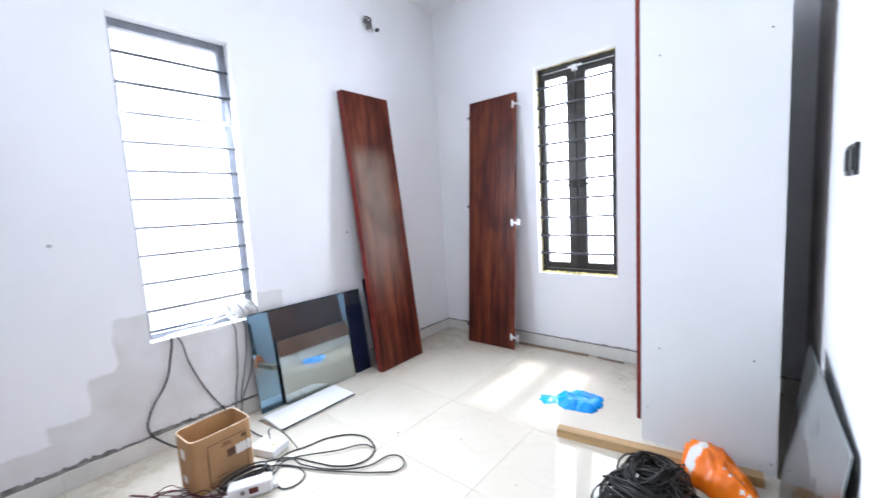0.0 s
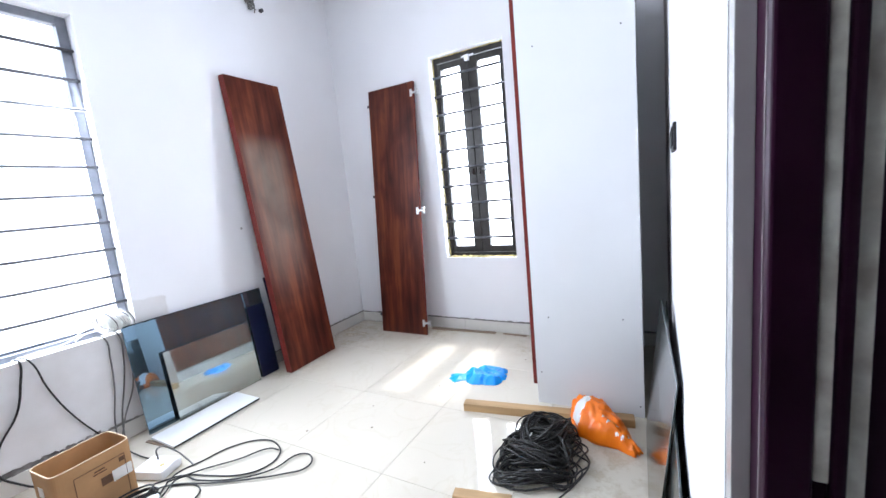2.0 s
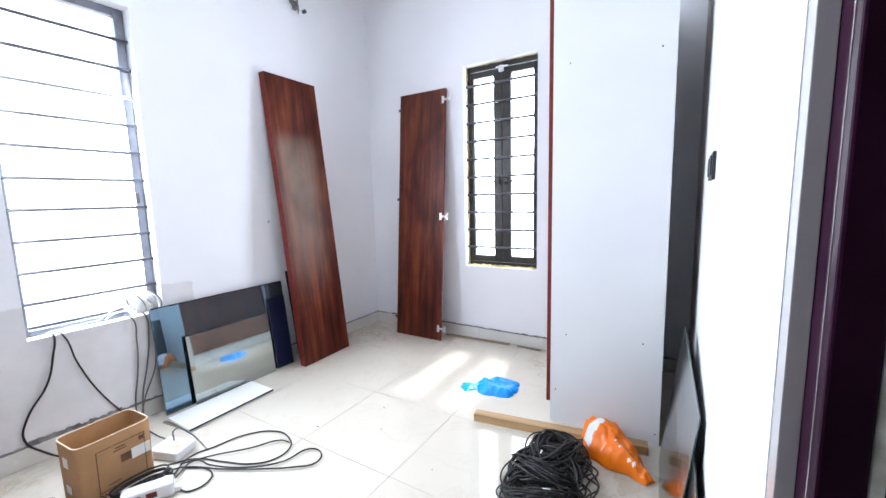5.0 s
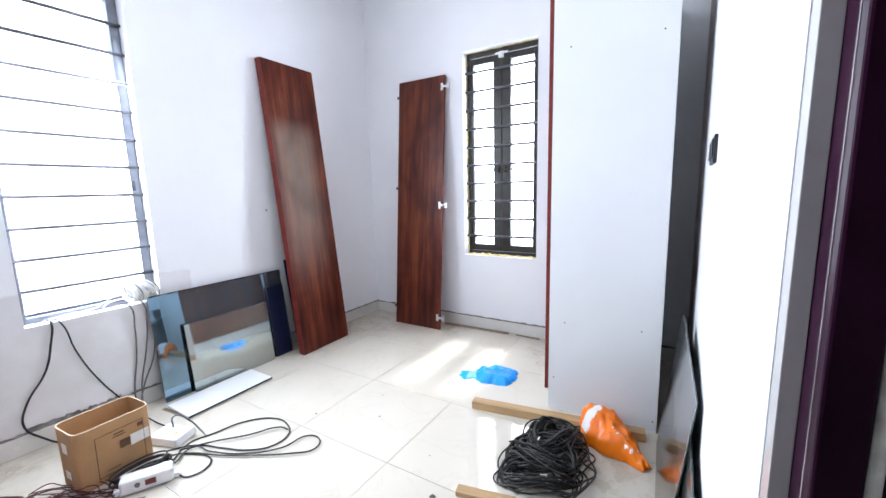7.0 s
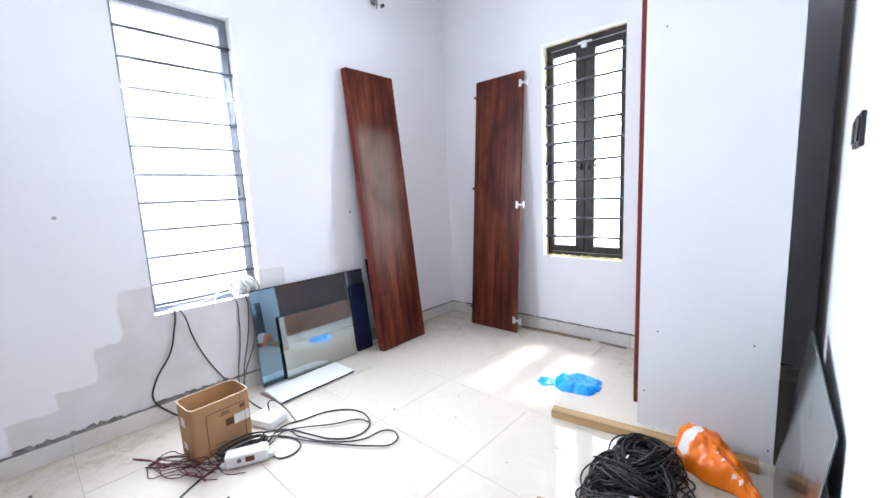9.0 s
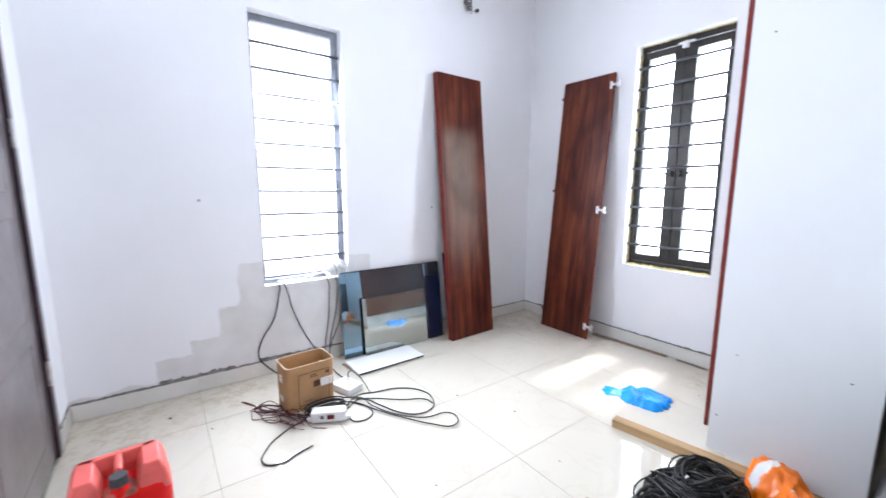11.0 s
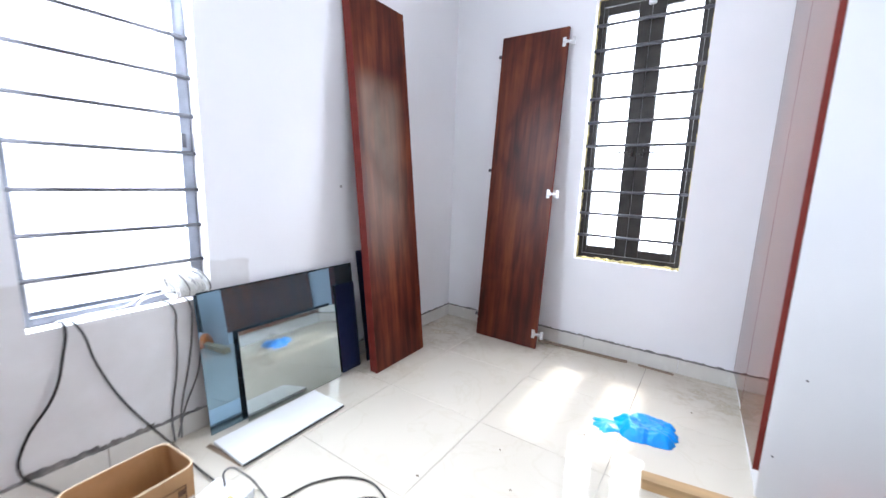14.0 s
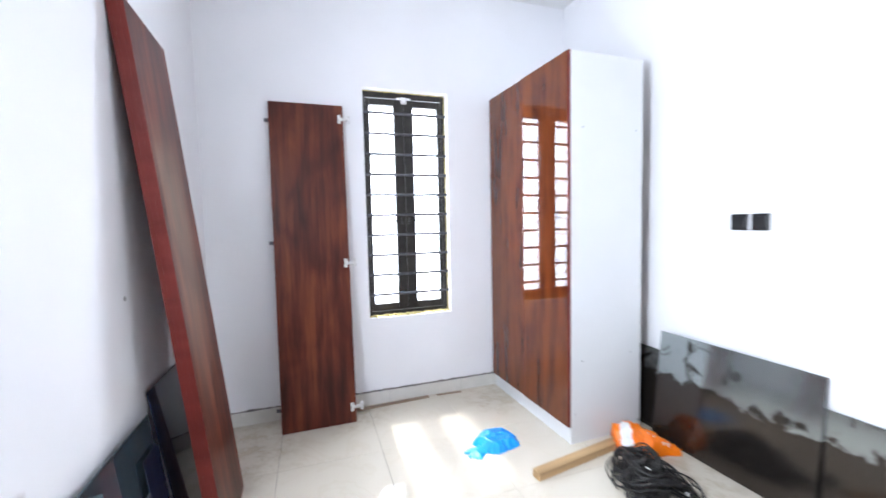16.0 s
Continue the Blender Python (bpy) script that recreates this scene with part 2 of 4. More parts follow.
BRONZE = material("bronze_aluminium", (0.030, 0.026, 0.022), 0.35, metal=0.3, vary=0.25, scale=12)
STEEL = material("grey_bar_steel", (0.10, 0.10, 0.11), 0.4, metal=0.5, vary=0.2, scale=20)
FOAM = material("yellowed_foam", (0.62, 0.52, 0.22), 0.95, vary=0.25, scale=30, bump=0.8, bump_scale=70)
DOORPAINT = material("brown_steel_door", (0.030, 0.016, 0.021), 0.32, vary=0.2, scale=4, coat=0.05)
DOORPAINT.node_tree.nodes["Principled BSDF"].inputs["Specular IOR Level"].default_value = 0.3
FRAMEPAINT = material("purple_brown_frame", (0.028, 0.006, 0.020), 0.34, vary=0.3, scale=5)
FRAMEPAINT.node_tree.nodes["Principled BSDF"].inputs["Specular IOR Level"].default_value = 0.10
CHROME = material("brushed_nickel", (0.55, 0.54, 0.52), 0.28, metal=1.0, vary=0.1, scale=30)
SMOKED = material("smoked_mirror_glass", (0.41, 0.45, 0.46), 0.13, metal=0.86, vary=0.08, scale=2)


def smear(m, colour, scale):
    """Dark irregular blotches across a sheet."""
    nt, L = m.node_tree, m.node_tree.links
    b = nt.nodes["Principled BSDF"]
    co, n, r, mix = (nt.nodes.new("ShaderNode" + k) for k in ("TexCoord", "TexNoise", "MapRange", "Mix"))
    n.inputs["Scale"].default_value, n.inputs["Detail"].default_value, n.inputs["Distortion"].default_value = scale, 6, 0.8
    r.inputs["From Min"].default_value, r.inputs["From Max"].default_value = 0.58, 0.66
    mix.data_type = "RGBA"
    mix.inputs["B"].default_value = (*colour, 1)
    L.new(co.outputs["Object"], n.inputs["Vector"])
    L.new(n.outputs["Fac"], r.inputs["Value"])
    L.new(r.outputs[0], mix.inputs["Factor"])
    L.new(b.inputs["Base Color"].links[0].from_socket, mix.inputs["A"])
    L.new(mix.outputs["Result"], b.inputs["Base Color"])
    return m




def darker_below(m, colour, height):
    """A darker tone on the lower part of a sheet, with a ragged upper edge."""
    nt, L = m.node_tree, m.node_tree.links
    b = nt.nodes["Principled BSDF"]
    co, sep, n, add, r, mix = (nt.nodes.new("ShaderNode" + k) for k in ("TexCoord", "SeparateXYZ", "TexNoise", "Math", "MapRange", "Mix"))
    n.inputs["Scale"].default_value, n.inputs["Detail"].default_value, n.inputs["Roughness"].default_value = 7.0, 5, 0.6
    L.new(co.outputs["Object"], n.inputs["Vector"])
    L.new(co.outputs["Object"], sep.inputs[0])
    add.operation, add.inputs[1].default_value = "MULTIPLY_ADD", 0.30
    L.new(n.outputs["Fac"], add.inputs[0])
    L.new(sep.outputs["Z"], add.inputs[2])
    r.inputs["From Min"].default_value, r.inputs["From Max"].default_value = height + 0.165, height + 0.150
    L.new(add.outputs[0], r.inputs["Value"])
    mix.data_type = "RGBA"
    mix.inputs["B"].default_value = (*colour, 1)
    L.new(r.outputs[0], mix.inputs["Factor"])
    L.new(b.inputs["Base Color"].links[0].from_socket, mix.inputs["A"])
    L.new(mix.outputs["Result"], b.inputs["Base Color"])
    return m


smear(SMOKED, (0.07, 0.065, 0.06), 7.0)
darker_below(SMOKED, (0.078, 0.067, 0.060), 0.40)
NAVY = material("navy_tinted_glass", (0.012, 0.018, 0.052), 0.05, vary=0.2, scale=3)
HAZY = smear(material("dust_hazed_mirror_glass", (0.52, 0.58, 0.56), 0.04, metal=0.85, vary=0.06, scale=3), (0.36, 0.39, 0.37), 5.0)
MIRROR = material("tinted_mirror_glass", (0.235, 0.355, 0.45), 0.02, metal=0.88, vary=0.05, scale=2)
GLASSEDGE = material("dark_glass_edge", (0.012, 0.02, 0.022), 0.15, vary=0.2, scale=8)


# ---- building ----
def bm_box(bm, lo, hi, bevel=0.0):
    r = bmesh.ops.create_cube(bm, size=1.0)
    lo, hi = Vector(lo), Vector(hi)
    for v in r["verts"]:
        v.co = Vector([lo[i] + (v.co[i] + 0.5) * (hi[i] - lo[i]) for i in range(3)])
    if bevel:
        edges = {e for v in r["verts"] for e in v.link_edges}
        bmesh.ops.bevel(bm, geom=list(edges), offset=bevel, segments=2, profile=0.5, affect="EDGES")
    return bm


def boxes(*spans, bevel=0.0):
    bm = bmesh.new()
    for lo, hi in spans:
        one = bm_box(bmesh.new(), lo, hi, bevel)
        me = bpy.data.meshes.new("t")
        one.to_mesh(me)
        one.free()
        bm.from_mesh(me)
        bpy.data.meshes.remove(me)
    return bm


def mesh_of(name, bm, mat, smooth=False):
    me = bpy.data.meshes.new(name)
    bm.to_mesh(me)
    bm.free()
    me.materials.append(mat)
    for p in me.polygons:
        p.use_smooth = smooth
    return me


def part(name, bm, mat, parent=None, label="", smooth=False, m=None):
    ob = new(name, mesh_of(name, bm, mat, smooth))
    if m is not None:
        ob.matrix_basis = m
    if parent:
        ob.parent = parent
    if label:
        ob["label"] = label
    return ob


def thing(name, m, label, category, group=""):
    ob = new(name)
    ob.empty_display_size = 0.05
    ob.matrix_basis = m
    return tagged(ob, label, category, group)


def setting(name, bm, mat, label, category):
    return tagged(part(name, bm, mat), label, category, kind="structure")


# ---- the room ----
T = 0.22
wall_left = setting("wall_left", boxes(
    ((LEFT - T, FRONT - T, 0), (LEFT, W1[0], TOP)), ((LEFT - T, W1[1], 0), (LEFT, BACK + T, TOP)),
    ((LEFT - T, W1[0], 0), (LEFT, W1[1], W1[2])), ((LEFT - T, W1[0], W1[3]), (LEFT, W1[1], TOP))), PLASTER,
    "white painted wall with unpainted plaster patches under its window", "wall")
wall_back = setting("wall_back", boxes(
    ((LEFT, BACK, 0), (W2[0], BACK + T, TOP)), ((W2[1], BACK, 0), (RIGHT + T, BACK + T, TOP)),
    ((W2[0], BACK, 0), (W2[1], BACK + T, W2[2])), ((W2[0], BACK, W2[3]), (W2[1], BACK + T, TOP))), PAINT,
    "white painted wall around the narrow casement window", "wall")
wall_right = setting("wall_right", boxes(
    ((RIGHT, DOOR[1], 0), (RIGHT + T, BACK, TOP)), ((RIGHT, FRONT - T, 0), (RIGHT + T, DOOR[0], TOP)),
    ((RIGHT, DOOR[0], DOOR[2]), (RIGHT + T, DOOR[1], TOP))), PAINT, "white painted wall with two black sockets", "wall")
BATH = (-2.42, -1.46, 2.12)
wall_front = setting("wall_front", boxes(
    ((LEFT, FRONT - T, 0), (BATH[0], FRONT, TOP)), ((BATH[1], FRONT - T, 0), (RIGHT, FRONT, TOP)),
    ((BATH[0], FRONT - T, BATH[2]), (BATH[1], FRONT, TOP))), PAINT, "white painted wall with a closed brown door", "wall")
ceiling = setting("ceiling", boxes(((LEFT - T, FRONT - T, TOP), (RIGHT + T, BACK + T, TOP + 0.15))), CEIL, "plain white ceiling slab", "ceiling")
floor = setting("floor", boxes(((LEFT - T, FRONT - T, -0.12), (RIGHT + T, BACK + T, -0.010))), GROUT, "glossy cream-white porcelain tile floor with thin grey joints", "floor")
# unseen hall shell keeps outside light from the entrance; washroom behind inner door closed off
setting("hall_shell", boxes(
    ((RIGHT + T, -1.6, -0.12), (2.4, 2.2, -0.004)), ((RIGHT + T, -1.6, 2.9), (2.4, 2.2, 3.05)), ((2.4, -1.6, 0), (2.55, 2.2, 2.9)),
    ((RIGHT + T, -1.75, 0), (2.4, -1.6, 2.9)), ((RIGHT + T, 2.2, 0), (2.4, 2.35, 2.9)), ((RIGHT, -1.6, 0), (RIGHT + T, FRONT - T, 2.9))), PAINT, "unseen plain white hall shell outside the room", "wall")
ground = setting("ground", boxes(((-400, -400, -0.6), (400, 400, -0.45))), material("bare_ground", (0.36, 0.32, 0.26), 0.95, vary=0.2, scale=0.6), "bare sandy ground outside the house", "ground")


def haze(name, m, w, h, strength):
    """A plain bright hazy distance outside a window."""
    mt = bpy.data.materials.new(name)
    mt.use_nodes = True
    b = mt.node_tree.nodes["Principled BSDF"]
    b.inputs["Base Color"].default_value = (0.8, 0.8, 0.8, 1)
    b.inputs["Emission Color"].default_value, b.inputs["Emission Strength"].default_value = (0.98, 0.99, 1.0, 1), strength
    ob = part("backdrop", boxes(((-w / 2, 0, 0), (w / 2, 0.1, h))), mt, m=m)
    return tagged(ob, "bright white hazy distance outside the window", "backdrop", kind="structure")


haze("north_haze", pose(-1.3, BACK + 7.0, -0.45), 24, 11, 0.15)
haze("west_haze", pose(LEFT - 7.0, 0.9, -0.45, 0, 0, 90), 24, 11, 0.36)

# ---- boards leaning on the walls ----
def board(name, foot, top_at, width, length, thick, face, label):
    """A loose door leaf standing on its lower edge; foot: middle of the front lower edge."""
    foot, top_at = Vector(foot), Vector(top_at)
    up = (top_at - foot).normalized()
    side = Vector(width).normalized()
    out = side.cross(up).normalized()
    up = out.cross(side)
    m = Matrix((side, -out, up)).transposed().to_4x4()
    m.translation = foot + up * (length / 2)
    ob = thing(name, m, label, "wardrobe door", "loose wardrobe doors")
    w, h = Vector(width).length / 2, length / 2
    part("panel", boxes(((-w, 0.0, -h), (w, thick - 0.002, h)), bevel=0.0015), face, ob)
    for s in (-1, 1):
        part("edge_band", boxes(((min(s * w, s * (w + 0.002)), -0.001, -h), (max(s * w, s * (w + 0.002)), thick, h)), bevel=0.0006), EDGE, ob, "glossy red-brown edge band")
        part("edge_band", boxes(((-w, -0.001, min(s * h, s * (h + 0.002))), (w, thick, max(s * h, s * (h + 0.002)))), bevel=0.0006), EDGE, ob, "glossy red-brown edge band")
    return ob


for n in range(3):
    board("loose_wardrobe_door", (-2.438 - 0.0187 * n, 2.265, 0.004), (-2.668 - 0.0187 * n, 2.250, 2.25), (-0.015, 0.485, 0.0), 2.262, 0.018, DUSTY_SHEEN if n == 0 else WALNUT,
          "tall walnut-laminate door, dusty with painted-in sheen, stacked against the white wall" if n == 0 else "tall walnut-laminate door stacked behind another, leaning on the wall")
board_b = board("loose_wardrobe_door", (-2.036, 2.996, 0.004), (-2.042, 3.195, 2.25), (0.49, 0.002, 0.0), 2.255, 0.018, WALNUT,
                "tall walnut-laminate wardrobe door with metal hinges, leaning on the wall")

# ---- wardrobe ----
WX0, WX1, WY0, WY1, WH = -0.565, -0.010, 2.218, 3.206, 2.39
BACKBOARD = material("raw_brown_board", (0.27, 0.20, 0.165), 0.6, vary=0.15, scale=6)
wardrobe = thing("wardrobe", Matrix.Translation((WX0, WY0, 0)) @ pose(0, 0, 0, 0, 0, 1.5) @ Matrix.Translation((-WX0, -WY0, 0)), "fitted wardrobe with white sides and glossy walnut doors", "wardrobe")
part("side_panel", boxes(((WX0, WY0, 0), (WX1, WY0 + 0.018, WH)), bevel=0.001), MELAMINE, wardrobe, "white melamine side panel with screw holes")
part("side_panel", boxes(((WX0, WY1 - 0.018, 0), (WX1, WY1, WH)), bevel=0.001), MELAMINE, wardrobe, "white melamine side panel")
part("top_panel", boxes(((WX0, WY0 + 0.018, WH - 0.018), (WX1, WY1 - 0.018, WH))), MELAMINE, wardrobe, "white melamine top")
part("back_panel", boxes(((WX1 - 0.02, WY0 + 0.018, 0.0), (WX1 - 0.008, WY1 - 0.018, WH - 0.018))), BACKBOARD, wardrobe, "dark unfinished back board")
part("plinth", boxes(((WX0 + 0.002, WY0 + 0.018, 0), (WX0 + 0.02, WY1 - 0.018, 0.108))), MELAMINE, wardrobe, "white plinth")
for y0, y1 in ((WY0 + 0.001, (WY0 + WY1) / 2 - 0.0012), ((WY0 + WY1) / 2 + 0.0012, WY1 - 0.002)):
    d = part("door", boxes(((WX0 - 0.021, y0 + 0.002, 0.114), (WX0 - 0.002, y1 - 0.002, WH - 0.004)), bevel=0.001), GLOSSY, wardrobe, "glossy walnut door")
    hinge_line = Matrix.Translation((WX0 - 0.002, y0, 0))
    d.matrix_basis = hinge_line @ pose(0, 0, 0, 0, 0, 0.75) @ hinge_line.inverted()
    for a, b in (((y0, 0.112), (y0 + 0.002, WH - 0.002)), ((y1 - 0.002, 0.112), (y1, WH - 0.002))):
        part("edge_band", boxes(((WX0 - 0.0215, a[0], a[1]), (WX0 - 0.0015, b[0], b[1]))), EDGE, d)


NICKEL = material("bright_nickel", (0.72, 0.72, 0.72), 0.35, metal=0.6, vary=0.1, scale=40)


def hinge_at(parent, x, z):
    """A concealed cup hinge screwed to the back of a door edge, arm hanging out."""
    s = 1 if x > 0 else -1
    def span(p, q, y0, y1, z0, z1):
        return ((x + min(s * p, s * q), y0, z + z0), (x + max(s * p, s * q), y1, z + z1))

    arm = part("hinge", boxes(span(-0.006, 0.046, -0.010, 0.008, -0.008, 0.008), bevel=0.003), NICKEL, parent, "nickel concealed hinge")
    for k in (-1, 1):
        part("hinge_ear", boxes(span(-0.036, -0.012, -0.006, -0.001, k * 0.020 - 0.011, k * 0.020 + 0.011), bevel=0.002), NICKEL, arm)
        part("hinge_wing", boxes(span(0.030, 0.052, -0.008, 0.004, k * 0.017 - 0.011, k * 0.017 + 0.011), bevel=0.003), NICKEL, arm)
    part("hinge_cup", boxes(span(-0.034, -0.004, -0.009, -0.001, -0.013, 0.013), bevel=0.003), NICKEL, arm)


for zz in (-1.02, 0.0, 1.03):
    hinge_at(board_b, 0.245, zz)
for zz in (-0.97, 0.16, 1.0):
    arm = part("hinge", boxes(((-0.275, 0.006, zz - 0.012), (-0.247, 0.017, zz + 0.012)), bevel=0.003), STEEL, board_b, "dull steel hinge")

SCREW = material("dark_screw_heads", (0.03, 0.03, 0.03), 0.4, metal=0.6)


def disc(centre, radius, depth, axis="y", seg=12):
    bm = bmesh.new()
    bmesh.ops.create_cone(bm, cap_ends=True, segments=seg, radius1=radius, radius2=radius * 0.9, depth=depth)
    turn = {"x": pose(0, 0, 0, 0, 90, 0), "y": pose(0, 0, 0, 90, 0, 0), "z": Matrix()}[axis]
    bmesh.ops.transform(bm, matrix=Matrix.Translation(centre) @ turn, verts=bm.verts)
    return bm


for x, z in ((-0.48, 1.95), (-0.07, 1.95), (-0.48, 0.52), (-0.10, 0.53), (-0.03, 0.06), (-0.535, 0.19)):
    part("screw", disc((x, WY0 - 0.0005, z), 0.004, 0.002), SCREW, wardrobe)

# ---- windows ----
PANE = bpy.data.materials.new("clear_window_glass")
PANE.use_nodes = True
nb = PANE.node_tree.nodes["Principled BSDF"]
nb.inputs["Transmission Weight"].default_value, nb.inputs["Roughness"].default_value, nb.inputs["IOR"].default_value = 1.0, 0.0, 1.45
WHITEPLASTIC = material("white_plastic", (0.78, 0.78, 0.78), 0.35, vary=0.04, scale=12)


def bars(parent, m, width, heights, mat, r):
    for z in heights:
        bm = bmesh.new()
        bmesh.ops.create_cone(bm, cap_ends=True, segments=10, radius1=r, radius2=r, depth=width)
        bmesh.ops.transform(bm, matrix=m @ pose(0, 0, z, 0, 90, 0), verts=bm.verts)
        part("bar", bm, mat, parent, "horizontal steel burglar bar", smooth=True)


# window in the back wall: local x along the wall, y outward
window_2 = tagged(thing("window_2", pose(0, 0, 0), "narrow bronze casement window with horizontal burglar bars", "window"), kind="structure")
x0, x1, z0, z1 = W2
fy0, fy1 = BACK + 0.075, BACK + 0.125
part("window_frame", boxes(((x0, fy0, z0), (x0 + 0.032, fy1, z1)), ((x1 - 0.032, fy0, z0), (x1, fy1, z1)),
     ((x0 + 0.032, fy0, z1 - 0.045), (x1 - 0.032, fy1, z1)), ((x0 + 0.032, fy0, z0), (x1 - 0.032, fy1, z0 + 0.035)), bevel=0.003), BRONZE, window_2)
xm = (x0 + x1) / 2 - 0.005
for a, b in ((x0 + 0.034, xm - 0.001), (xm + 0.001, x1 - 0.034)):
    lo, hi = z0 + 0.037, z1 - 0.050
    st = 0.026
    inner = 0.078
    wl, wr = (st, inner) if a < xm - 0.1 and b < xm else (inner, st)
    sash = part("sash", boxes(((a, fy0 + 0.008, lo), (a + wl, fy1 + 0.01, hi)), ((b - wr, fy0 + 0.008, lo), (b, fy1 + 0.01, hi)),
                ((a + wl, fy0 + 0.008, hi - 0.05), (b - wr, fy1 + 0.01, hi)), ((a + wl, fy0 + 0.008, lo), (b - wr, fy1 + 0.01, lo + 0.055)), bevel=0.004), BRONZE, window_2, "bronze aluminium sash")
    pane = part("pane", boxes(((a + wl - 0.004, fy0 + 0.030, lo + 0.05), (b - wr + 0.004, fy0 + 0.035, hi - 0.045))), PANE, sash)
    pane.visible_shadow = False
    hx = b - 0.03 if wl == st else a + 0.03
    s = -1 if wl == st else 1
    part("handle", boxes(((hx - 0.010, fy0 - 0.016, 1.395), (hx + 0.010, fy0 + 0.008, 1.445)), ((min(hx, hx + s * 0.085), fy0 - 0.024, 1.414), (max(hx, hx + s * 0.085), fy0 - 0.014, 1.428)), bevel=0.003), BRONZE, sash, "dark casement lever")
part("latch", boxes(((xm - 0.022, fy0 - 0.018, z1 - 0.085), (xm + 0.022, fy0 + 0.006, z1 - 0.035)), ((xm - 0.055, fy0 - 0.006, z1 - 0.05), (xm + 0.06, fy0 + 0.004, z1 - 0.036)), bevel=0.006), WHITEPLASTIC, window_2, "white plastic latch")
bars(window_2, Matrix.Translation(((x0 + x1) / 2, BACK + 0.055, 0)), x1 - x0 + 0.01, [0.843 + 0.1562 * k for k in range(10)], STEEL, 0.0105)


def ragged_strip(n, start, step, across, up, wide, thick, seed):
    """A strip of squeezed-out filler: n pieces along step, uneven in width and height."""
    rnd = random.Random(seed)
    bm = bmesh.new()
    rows = []
    for i in range(n + 1):
        p = Vector(start) + Vector(step) * i
        w, h = wide * rnd.uniform(0.3, 1.2), thick * rnd.uniform(0.4, 1.3)
        rows.append([bm.verts.new(q) for q in (p, p + Vector(across) * w, p + Vector(across) * w * 0.9 + Vector(up) * h, p + Vector(up) * h)])
    for r, s in zip(rows, rows[1:]):
        for k in range(4):
            bm.faces.new((r[k], r[(k + 1) % 4], s[(k + 1) % 4], s[k]))
    bm.faces.new(rows[0][::-1])
    bm.faces.new(rows[-1])
    bmesh.ops.recalc_face_normals(bm, faces=bm.faces)
    return bm


part("foam_bead", ragged_strip(34, (x0, BACK + 0.074, z0), ((x1 - x0) / 34, 0, 0), (0, -1, 0), (0, 0, 1), 0.055, 0.012, 4), FOAM, window_2, "yellowed expanding foam along the sill")
part("foam_bead", ragged_strip(60, (x0, BACK + 0.074, z0 + 0.013), (0, 0, (z1 - z0 - 0.02) / 60), (0, -1, 0), (1, 0, 0), 0.018, 0.007, 5), FOAM, window_2, "yellowed expanding foam along the jamb")
part("foam_bead", ragged_strip(60, (x1, BACK + 0.074, z0 + 0.013), (0, 0, (z1 - z0 - 0.02) / 60), (0, -1, 0), (-1, 0, 0), 0.018, 0.006, 6), FOAM, window_2, "yellowed expanding foam along the jamb")
part("foam_bead", ragged_strip(30, (x0 + 0.01, BACK + 0.074, z1), ((x1 - x0 - 0.02) / 30, 0, 0), (0, -1, 0), (0, 0, -1), 0.014, 0.006, 7), FOAM, window_2, "yellowed expanding foam along the head")

# window in the left wall
window_1 = tagged(thing("window_1", pose(0, 0, 0), "tall bronze-framed window with horizontal burglar bars, bright outside", "window"), kind="structure")
y0, y1, z0, z1 = W1
ALU = material("grey_aluminium", (0.20, 0.21, 0.24), 0.35, metal=0.5, vary=0.15, scale=12)
fx0, fx1 = LEFT - 0.125, LEFT - 0.075
part("window_frame", boxes(((fx0, y0, z0), (fx1, y0 + 0.026, z1)), ((fx0, y1 - 0.048, z0), (fx1, y1, z1)),
     ((fx0, y0 + 0.026, z1 - 0.045), (fx1, y1 - 0.048, z1)), ((fx0, y0 + 0.026, z0), (fx1, y1 - 0.048, z0 + 0.03)), bevel=0.003), ALU, window_1)
part("window_track", boxes(((fx0 - 0.01, y0 + 0.03, z0 + 0.002), (fx0 + 0.012, y1 - 0.05, z0 + 0.045)), bevel=0.002), ALU, window_1)
for zz in (1.30,):
    part("hinge", boxes(((fx1 - 0.004, y1 - 0.050, zz), (fx1 + 0.012, y1 - 0.030, zz + 0.06)), bevel=0.003), STEEL, window_1, "grey steel hinge")
bars(window_1, Matrix.Translation((LEFT - 0.06, (y0 + y1) / 2, 0)) @ pose(0, 0, 0, 0, 0, 90), y1 - y0 + 0.01, [0.80 + 0.1592 * k for k in range(10)], STEEL, 0.0085)

# ---- doors ----
SEAL = material("dusty_rubber_seal", (0.84, 0.77, 0.64), 0.7, vary=0.35, scale=25)
SCUFF = material("scuffed_brown_door", (0.115, 0.092, 0.096), 0.3, vary=0.25, scale=5, coat=0.3)
door_1 = tagged(thing("door_1", pose(0, 0, 0), "open dark brown steel entrance door with embossed panels", "door"), kind="structure")
YL = -0.30          # room face of the open leaf
leaf = part("leaf", boxes(((-0.715, YL - 0.048, 0.012), (0.115, YL, 2.06)), bevel=0.004), DOORPAINT, door_1, "dark brown painted steel leaf with white scuffs")


